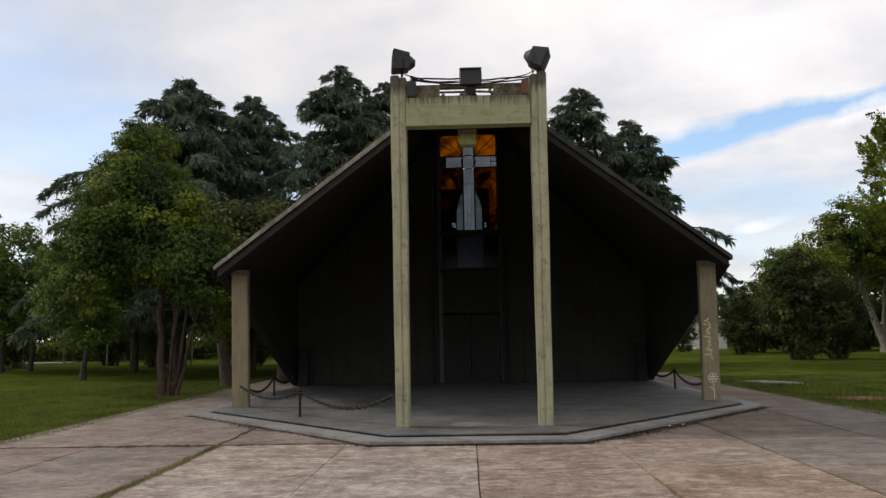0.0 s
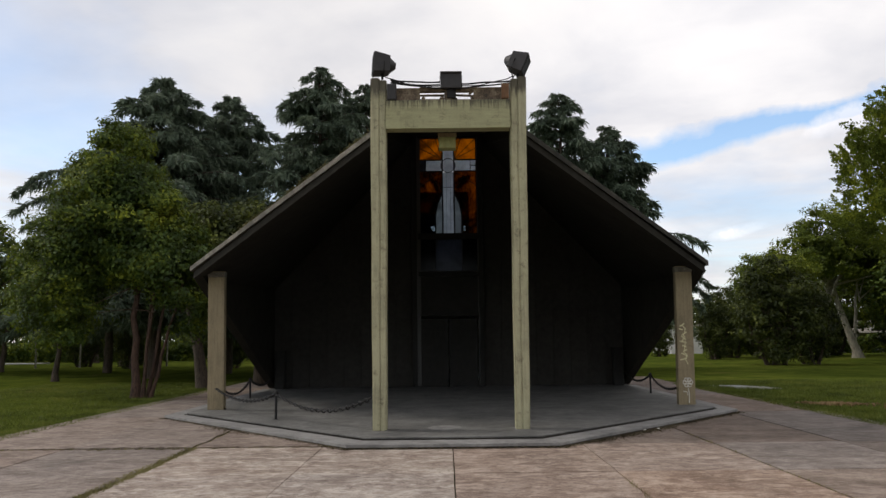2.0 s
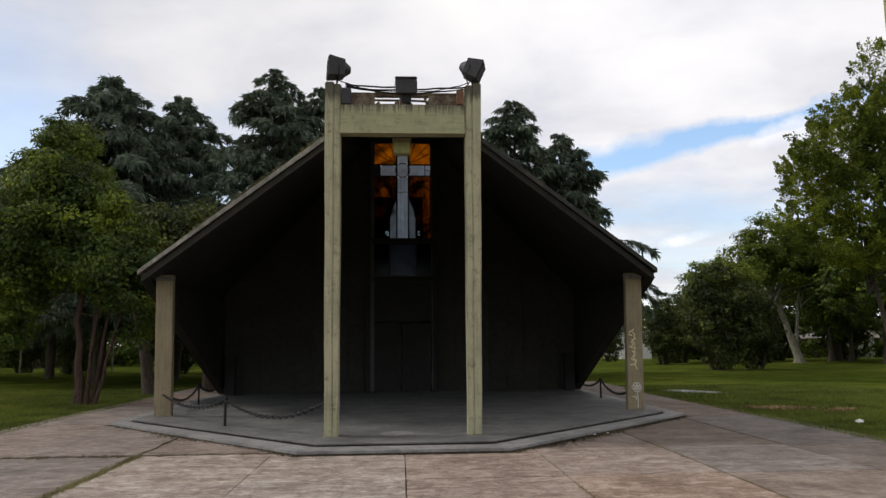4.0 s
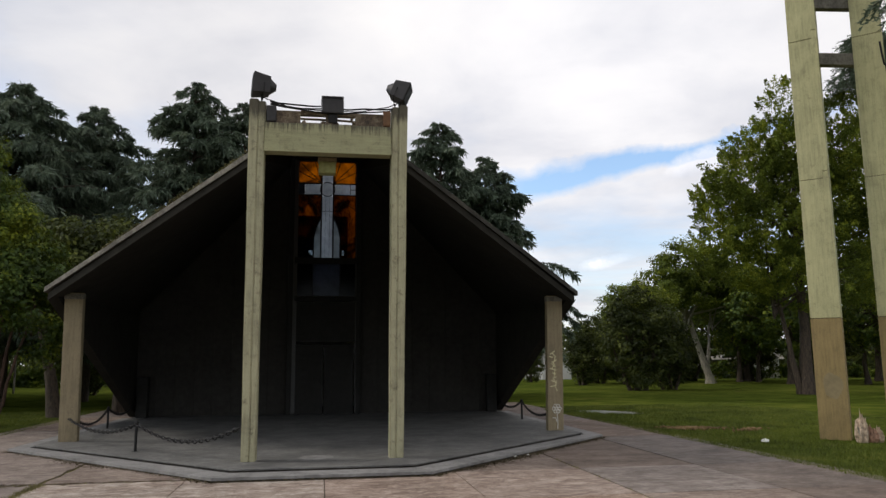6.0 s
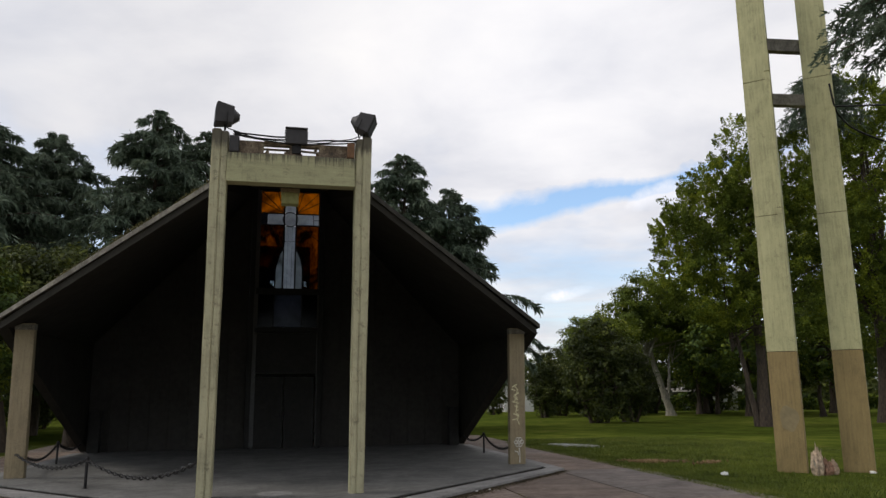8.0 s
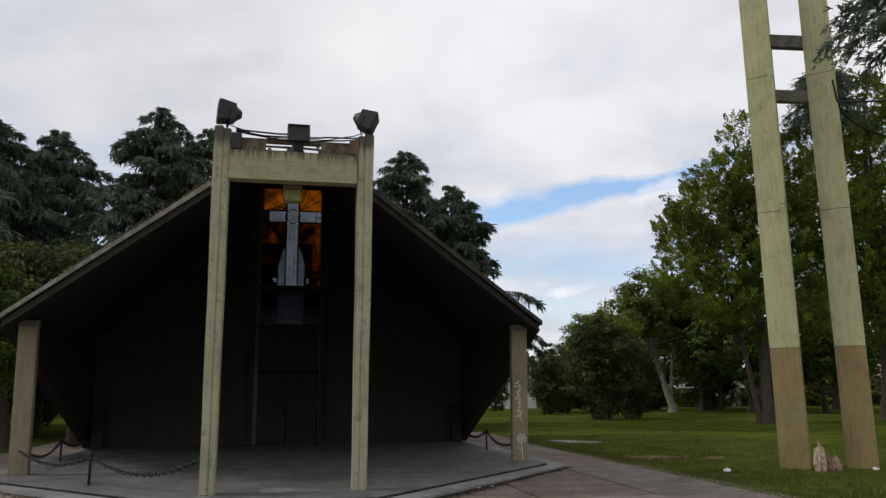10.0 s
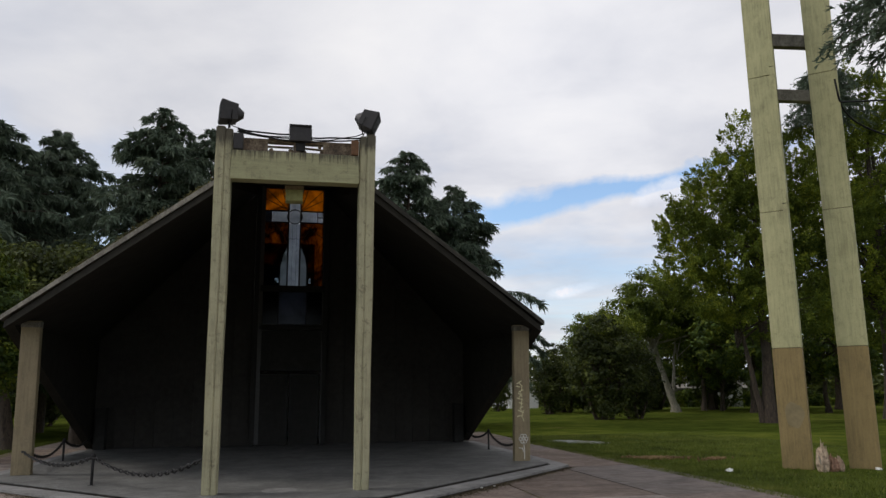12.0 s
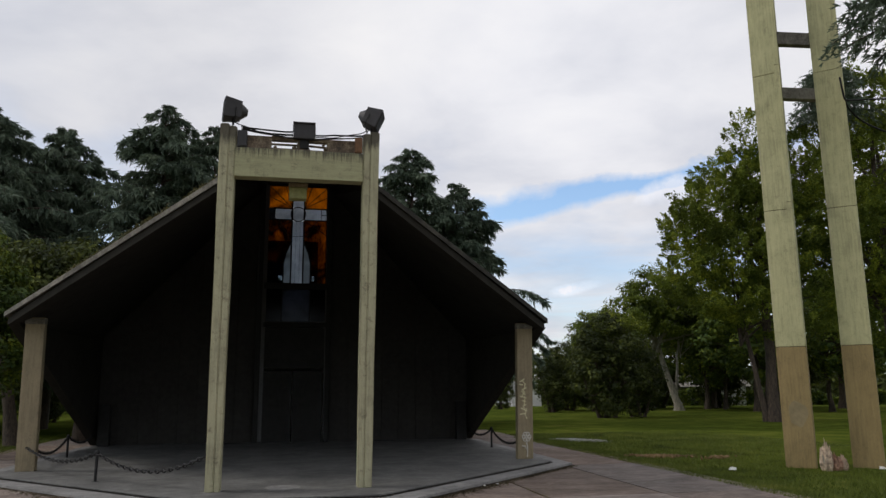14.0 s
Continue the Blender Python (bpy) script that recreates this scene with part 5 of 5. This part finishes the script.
def araucaria(at, height, seed, low=8.55, reach=2.6, twigs=34):
    """A tall araucaria: bare stem, whorled boughs whose stiff spiky strands hang at the ends."""
    t = thing("araucaria_tree", at, label="tall araucaria with drooping spiky dark boughs", category="tree")
    rng = np.random.default_rng(seed)
    zz = np.linspace(-0.1, height, 12)
    v, f = tube_arrays(np.stack([zz * 0, zz * 0, zz], 1), np.linspace(0.3, 0.05, 12), 10)
    fast_mesh("trunk", v, f, M_BARK, t, True)
    boughs, leaves = [], []
    for z in np.arange(low, height - 0.4, 0.46):
        k = (z - low) / (height - low)
        for a in np.arange(11) * 2 * np.pi / 11 + rng.uniform(0, 1):
            L = reach * (1 - 0.58 * k) * rng.uniform(0.7, 1.12)
            s = np.linspace(0, 1, 10)
            d = np.array([np.cos(a), np.sin(a), 0])
            line = np.array([0, 0, z]) + d * (L * s)[:, None] + np.array([0, 0, 1.0]) * (L * (0.12 * s - 0.30 * s ** 2.2))[:, None]
            boughs.append(tube_arrays(line, np.linspace(0.04, 0.012, 10), 5))
            side = np.array([-d[1], d[0], 0])
            for b in range(twigs):
                u = rng.uniform(0.30, 1.0)
                h = np.array([np.interp(u, s, line[:, q]) for q in range(3)])
                tw = unit((d * rng.uniform(0.3, 1) + side * rng.uniform(-1, 1) + np.array([0, 0, rng.uniform(-0.9, 0.1)]))[None])[0]
                ln = rng.uniform(0.28, 0.62)
                m = 18
                q = rng.uniform(0, 1, m)
                p = h + tw * (q * ln)[:, None] - np.array([0, 0, 1.0]) * (0.25 * ln * q ** 2)[:, None]
                out = unit(unit(rng.normal(size=(m, 3))) * 0.7 + tw * 0.9)
                leaves.append(leaf_arrays(p + out * 0.04, out, rng.uniform(0.13, 0.22, m), np.full(m, 0.034), rng))
    v, f = join_arrays(boughs)
    fast_mesh("branchwork", v, f, M_BARK, t, True)
    v, f = join_arrays(leaves)
    fast_mesh("crown", v, f, M_CEDAR, t)
    return t


araucaria((12.2, 10.45, 0), 12.4, 71)
araucaria((27.1, 32.2, 0), 18.4, 72, 15.6, 2.0, 24)


# ---------- far edge of the park ----------
def far_woods():
    rng = np.random.default_rng(81)
    arrs = []
    for a in np.radians(np.arange(-52, 60, 1.3)):
        r = rng.uniform(78, 100)
        h = rng.uniform(3.2, 6.0) + (2.0 if a < -0.2 else 0)
        c = np.array([r * np.sin(a), r * np.cos(a), h * 0.5])
        m = 480
        p = c + unit(rng.normal(size=(m, 3))) * rng.uniform(0.3, 1, (m, 1)) * np.array([2.6, 2.0, h * 0.55])
        arrs.append(leaf_arrays(p, unit(rng.normal(size=(m, 3))), rng.uniform(0.4, 0.9, m), rng.uniform(0.3, 0.5, m), rng))
    v, f = join_arrays(arrs)
    ob = fast_mesh("far_woods", v, f, M_DARKLEAF)
    return tagged(ob, "dark belt of far trees closing the park", "woods", kind="stuff")


far_woods()


def house(at, turn, w, d, h, label, roof_mat, pitch=0.22):
    t = thing("house", at, label=label, category="house")
    t.matrix_world = pose(*at, 0, 0, turn)
    part("wall", boxed((-w / 2, -d / 2, -0.1), (w / 2, d / 2, h), 0.02), M_WHITE, t)
    bm = bmesh.new()
    o = 0.4
    a = [bm.verts.new(p) for p in ((-w / 2 - o, -d / 2 - o, h), (w / 2 + o, -d / 2 - o, h), (w / 2 + o, d / 2 + o, h), (-w / 2 - o, d / 2 + o, h))]
    r = [bm.verts.new(p) for p in ((-w / 2 - o, 0, h + d * pitch), (w / 2 + o, 0, h + d * pitch))]
    bm.faces.new(a[::-1])
    bm.faces.new((a[0], a[1], r[1], r[0]))
    bm.faces.new((a[2], a[3], r[0], r[1]))
    bm.faces.new((a[1], a[2], r[1]))
    bm.faces.new((a[3], a[0], r[0]))
    part("roof", bm, roof_mat, t)
    for k in range(int(w // 3)):
        x = -w / 2 + 1.6 + 3 * k
        fr = part("window", boxed((x - 0.5, -d / 2 - 0.03, 1.0), (x + 0.5, -d / 2 + 0.05, 2.1), 0.01), M_WHITE, t)
        part("pane", boxed((x - 0.43, -d / 2 - 0.04, 1.07), (x + 0.43, -d / 2 - 0.031, 2.03)), M_STEEL, fr)
    return t


house((21.3, 70.0, 0), 8, 3.0, 4, 2.5, "small white-walled house beyond the lawn", M_ROOF, 0.04)
house((37.0, 66.0, 0), -20, 9, 5, 1.7, "low pale building behind the trees", M_ROOF)
house((-20.5, 74.0, 0), 15, 8, 5, 2.8, "white house half hidden behind the trees", M_ROOF)


def hedge(x0, y0, x1, y1, h, seed):
    rng = np.random.default_rng(seed)
    m = int(math.hypot(x1 - x0, y1 - y0) * 420)
    t = rng.uniform(0, 1, m)
    hh = h * (0.75 + 0.35 * np.sin(t * 37) * np.sin(t * 11 + 1))
    p = np.stack([x0 + (x1 - x0) * t, y0 + (y1 - y0) * t + rng.uniform(-0.7, 0.7, m), rng.uniform(0, 1, m) ** 0.7 * hh], 1)
    v, f = facing_leaves(p, unit(rng.normal(size=(m, 3)) + np.array([0, -0.6, 0.6])), rng.uniform(0.2, 0.4, m), rng.uniform(0.12, 0.24, m), rng)
    ob = fast_mesh("hedge", v, f, M_LEAF)
    return tagged(ob, "ragged dark hedge along the park edge", "hedge", kind="stuff")


hedge(-60, 70, -4, 62, 3.6, 85)
hedge(-60, 66, -4, 60, 1.9, 87)
hedge(25, 66, 62, 58, 1.6, 86)

# pale path along the far left
road = part("road", prism([(-75, 62.0), (-31, 56.5), (-31, 59.0), (-75, 66.0)], -0.06, 0.07), M_KERB)
tagged(road, "pale concrete path along the park edge", "road", kind="structure")


def fence_post(x, y):
    p = thing("fence_post", (x, y, 0), label="slim grey concrete fence post", category="fence post", group="fence posts")
    part("shaft", boxed((-0.05, -0.05, -0.1), (0.05, 0.05, 2.0), 0.01), M_ROOF, p)
    part("arm", boxed((-0.04, -0.30, 1.96), (0.04, 0.02, 2.04), 0.01), M_ROOF, p)
    return p


for k in range(14):
    fence_post(-36 + 2.9 * k, 50.0 + 0.1 * (k % 3))

build_paving()


# ---------- lawn blades and small litter ----------
def blades(name, zones, seed, label, hmin, hmax, mat=M_BLADE):
    rng = np.random.default_rng(seed)
    ps = []
    for x0, x1, y0, y1, n in zones:
        p = np.stack([rng.uniform(x0, x1, n), rng.uniform(y0, y1, n), np.full(n, -0.03)], 1)
        ps.append(p)
    p = np.concatenate(ps)
    k = len(p)
    a = rng.uniform(0, 2 * np.pi, k)
    w = rng.uniform(0.006, 0.013, k)[:, None]
    d = np.stack([np.cos(a), np.sin(a), np.zeros(k)], 1)
    lean = np.stack([rng.normal(size=k) * 0.4, rng.normal(size=k) * 0.4, np.ones(k)], 1)
    h = rng.uniform(hmin, hmax, k)[:, None]
    v = np.stack([p - d * w, p + d * w, p + lean * h], 1).reshape(-1, 3)
    ob = fast_mesh(name, v, np.arange(3 * k).reshape(-1, 3), mat)
    return tagged(ob, label, "grass", kind="stuff")


blades("lawn_grass", [(7.9, 16, 9, 28, 70000), (-16, -8.0, 11, 30, 45000), (7.66, 8.5, 8, 26, 26000), (-8.5, -7.62, 9, 26, 24000)], 91, "short mown grass fringing the paving", 0.03, 0.085)
blades("joint_grass", [(-4.10, -3.90, 6, 11.8, 5200), (-4.05, -3.95, 11.8, 14.3, 900), (3.97, 4.03, 6, 13.0, 500), (-8, 0, 11.77, 11.83, 1500), (1.96, 2.02, 7.6, 9.0, 160), (-4.35, -3.5, 13.55, 14.0, 350), (-6.3, 6.3, 26, 30, 100)], 92, "grass and moss growing in the slab joints", 0.022, 0.06, M_MOSS)


def patch(name, cx, cy, rx, ry, turn, h, mat, label, cat, seed):
    """A low uneven patch lying on the lawn."""
    bm = bmesh.new()
    n, rings = 28, 4
    m = pose(cx, cy, 0, 0, 0, turn)
    rows = [[bm.verts.new(m @ Vector((0, 0, h)))]]
    for r in range(1, rings + 1):
        row = []
        for k in range(n):
            a = 2 * math.pi * k / n
            w = 1 + 0.45 * noise.noise(Vector((math.cos(a) * 1.7 + seed, math.sin(a) * 1.7, r * 0.2)))
            f = r / rings
            z = h * (1 - f * f) - 0.045 * f ** 4 + (h * 0.5 * noise.noise(Vector((k * 0.9, r * 1.3, seed))) if h > 0.03 else 0)
            row.append(bm.verts.new(m @ Vector((rx * w * f * math.cos(a), ry * w * f * math.sin(a), z))))
        rows.append(row)
    for k in range(n):
        bm.faces.new((rows[0][0], rows[1][k], rows[1][(k + 1) % n]))
        for r in range(1, rings):
            bm.faces.new((rows[r][k], rows[r + 1][k], rows[r + 1][(k + 1) % n], rows[r][(k + 1) % n]))
    bmesh.ops.recalc_face_normals(bm, faces=bm.faces)
    ob = part(name, bm, mat, smooth=True)
    return tagged(ob, label, cat, kind="structure")


M_EARTH = concrete("bare_earth", (0.115, 0.070, 0.030), (0.19, 0.115, 0.05), (0.27, 0.175, 0.08), rough=0.95)
M_WET = concrete("wet_mud", (0.09, 0.085, 0.07), (0.15, 0.145, 0.12), (0.22, 0.21, 0.18), rough=0.3)
patch("puddle", 9.5, 24.4, 1.3, 0.55, -55, 0.012, M_WET, "shallow grey puddle on trodden grass", "puddle", 1.0)


def clods(cx, cy, rx, ry, turn, count, seed, label):
    """Scraped-up lumps of earth lying in the grass."""
    rng = random.Random(seed)
    bm = bmesh.new()
    m0 = pose(cx, cy, 0, 0, 0, turn)
    for _ in range(count):
        a, r = rng.uniform(0, 2 * math.pi), abs(rng.gauss(0, 0.5))
        s = rng.uniform(0.015, 0.045)
        m = m0 @ pose(rx * r * math.cos(a), ry * r * math.sin(a), s * 0.2, rng.uniform(0, 90), rng.uniform(0, 90), 0) @ Matrix.Diagonal((s * 1.6, s * 1.2, s * 0.8, 1))
        bmesh.ops.create_icosphere(bm, subdivisions=1, radius=1.0, matrix=m)
    ob = part("earth_clods", bm, M_EARTH)
    return tagged(ob, label, "earth", kind="stuff")


clods(9.0, 17.9, 0.9, 0.28, -12, 330, 2, "reddish clods of earth scraped up on the lawn")
clods(10.2, 17.2, 0.5, 0.2, 20, 110, 5, "reddish clods of earth scraped up on the lawn")


def kerb_debris():
    """Dry moss, grit and dead leaves swept against the foot of the kerb."""
    rng = np.random.default_rng(97)
    arrs = []
    for (x0, y0), (x1, y1), m, w in (((-6.12, 16.25), (-1.6, 11.45), 1500, 0.05), ((-1.6, 11.45), (1.6, 11.45), 500, 0.025), ((1.6, 11.45), (6.12, 16.25), 1700, 0.06),
                                     ((-4.6, 14.6), (-3.4, 13.3), 500, 0.14), ((2.2, 12.0), (3.9, 13.8), 500, 0.12)):
        t = np.clip(rng.choice(np.linspace(0.02, 0.98, 23), m) + rng.normal(size=m) * 0.03, 0, 1)
        d = np.array([x1 - x0, y1 - y0]) / math.hypot(x1 - x0, y1 - y0)
        out = np.array([d[1], -d[0]])
        off = 0.01 + np.abs(rng.normal(size=m)) * w
        p = np.stack([x0 + (x1 - x0) * t + out[0] * off, y0 + (y1 - y0) * t + out[1] * off, 0.006 + rng.uniform(0, 0.022, m)], 1)
        ln = rng.uniform(0.015, 0.05, m)
        arrs.append(facing_leaves(p, unit(rng.normal(size=(m, 3)) * 0.5 + np.array([0, 0, 1.0])), ln, ln * rng.uniform(0.35, 0.7, m), rng))
    v, f = join_arrays(arrs)
    ob = fast_mesh("kerb_debris", v, f, foliage("dry_litter", (0.035, 0.028, 0.016), (0.085, 0.068, 0.038), (0.20, 0.165, 0.10)))
    return tagged(ob, "dry moss and dead leaves along the kerb", "leaf litter", kind="stuff")


kerb_debris()


def roof_moss():
    """Moss and dead leaves lodged along the roof's edge."""
    rng = np.random.default_rng(95)
    m = 2600
    u = rng.choice([0.30, 0.36, 0.42, 0.52, 0.66, 0.12], m) + rng.normal(size=m) * 0.035
    p0, p1 = np.array([-1.18, 13.0, 5.48]), np.array([-5.78, 16.6, 3.29])
    p = p0 + (p1 - p0) * np.clip(u, 0.02, 0.97)[:, None]
    p[:, 1] += rng.uniform(0.02, 0.35, m)
    p[:, 2] += 0.01 + rng.uniform(0, 0.09, m) * rng.uniform(0, 1, m)
    v, f = facing_leaves(p, unit(rng.normal(size=(m, 3)) + np.array([0, 0, 0.8])), rng.uniform(0.03, 0.08, m), rng.uniform(0.02, 0.04, m), rng)
    ob = fast_mesh("roof_moss", v, f, foliage("dry_moss", (0.05, 0.045, 0.018), (0.11, 0.10, 0.04), (0.19, 0.17, 0.07)))
    return tagged(ob, "dry moss and leaves lodged on the roof edge", "moss", kind="stuff")


roof_moss()


def stump():
    t = thing("tree_stump", (10.95, 14.1, 0), label="torn pale stump with splintered orange wood by the tower", category="stump")
    rng = random.Random(7)

    def torn(cx, wide, tall, seed, spike):
        """A ragged block of wood, torn into splinters on top."""
        bm = bmesh.new()
        bmesh.ops.create_icosphere(bm, subdivisions=4, radius=0.5)
        for v in bm.verts:
            c = v.co.copy()
            a = math.atan2(c.y, c.x)
            r = 1 + 0.35 * noise.noise(Vector((math.cos(a) * 2.2, math.sin(a) * 2.2, seed))) + 0.18 * noise.noise(c * 7 + Vector((seed, 0, 0)))
            up = max(c.z, 0) * 2
            jag = max(0.0, noise.noise(Vector((c.x * 9, c.y * 9, seed * 3)))) * spike * up
            v.co = Vector((cx + c.x * wide * r * (1 - 0.35 * up), c.y * 0.26 * r, max((c.z + 0.32) * tall * (0.8 + 0.4 * r) + jag * tall, -0.03)))
        return bm
    part("stub", torn(-0.10, 0.22, 0.46, 1.3, 0.9), plain("splintered_wood", (0.47, 0.36, 0.26), 0.9, grain=16, amount=0.75, bump=0.9), t)
    part("root", torn(0.10, 0.30, 0.26, 4.1, 0.8), plain("rotten_wood", (0.27, 0.155, 0.10), 0.9, grain=14, amount=0.7, bump=0.9), t, "rotten reddish-brown root")
    part("splinter", torn(0.27, 0.13, 0.24, 7.7, 1.0), plain("torn_pale_wood", (0.45, 0.33, 0.24), 0.9, grain=16, amount=0.7, bump=0.9), t, "pale torn splinter")
    for k in range(3):
        x, h = rng.uniform(-0.18, -0.04), rng.uniform(0.28, 0.38)
        tube("splinter", [(x, rng.uniform(-0.05, 0.05), 0.15), (x + rng.uniform(-0.03, 0.03), 0.0, h)], [0.03, 0.008], M_BARK_PALE, t, 5)
    return t


stump()


def litter(at, size, seed):
    bm = bmesh.new()
    bmesh.ops.create_icosphere(bm, subdivisions=2, radius=size)
    for v in bm.verts:
        v.co *= 1 + 0.8 * noise.noise(v.co * 18 + Vector((seed, 0, 0)))
        v.co.z = max(v.co.z * 0.6, -size * 0.3)
    ob = part("litter", bm, M_WHITE)
    ob.location = at
    return tagged(ob, "crumpled white scrap lying on the grass", "litter", "scraps on the lawn")


litter((9.05, 14.67, 0.02), 0.07, 1)
litter((12.1, 14.05, 0.02), 0.06, 2)
litter((3.35, 13.35, 0.02), 0.035, 3)
litter((3.65, 13.5, 0.02), 0.025, 4)


def tower_cable(pts, label):
    p = np.array(pts, float)
    t = np.linspace(0, 1, 30)
    k = np.linspace(0, 1, len(p))
    q = np.stack([np.interp(t, k, p[:, i]) for i in range(3)], 1)
    for _ in range(3):
        q[1:-1] = (q[:-2] + q[1:-1] * 2 + q[2:]) / 4
    ob = tube("cable", q, 0.022, M_STEEL, sides=6)
    return tagged(ob, label, "cable", "tower cables")


tower_cable([(12.08, 14.02, 8.66), (12.10, 14.0, 8.30), (12.25, 14.1, 7.98), (12.81, 14.3, 7.72), (13.6, 14.3, 7.47), (16.0, 14.6, 7.2), (20.0, 15.5, 7.6)], "black cable hanging in a loop off the tower")
tower_cable([(12.20, 14.15, 8.16), (13.6, 14.3, 8.37), (16.5, 15.0, 8.9), (20.0, 15.5, 9.6)], "black cable strung level from the tower")
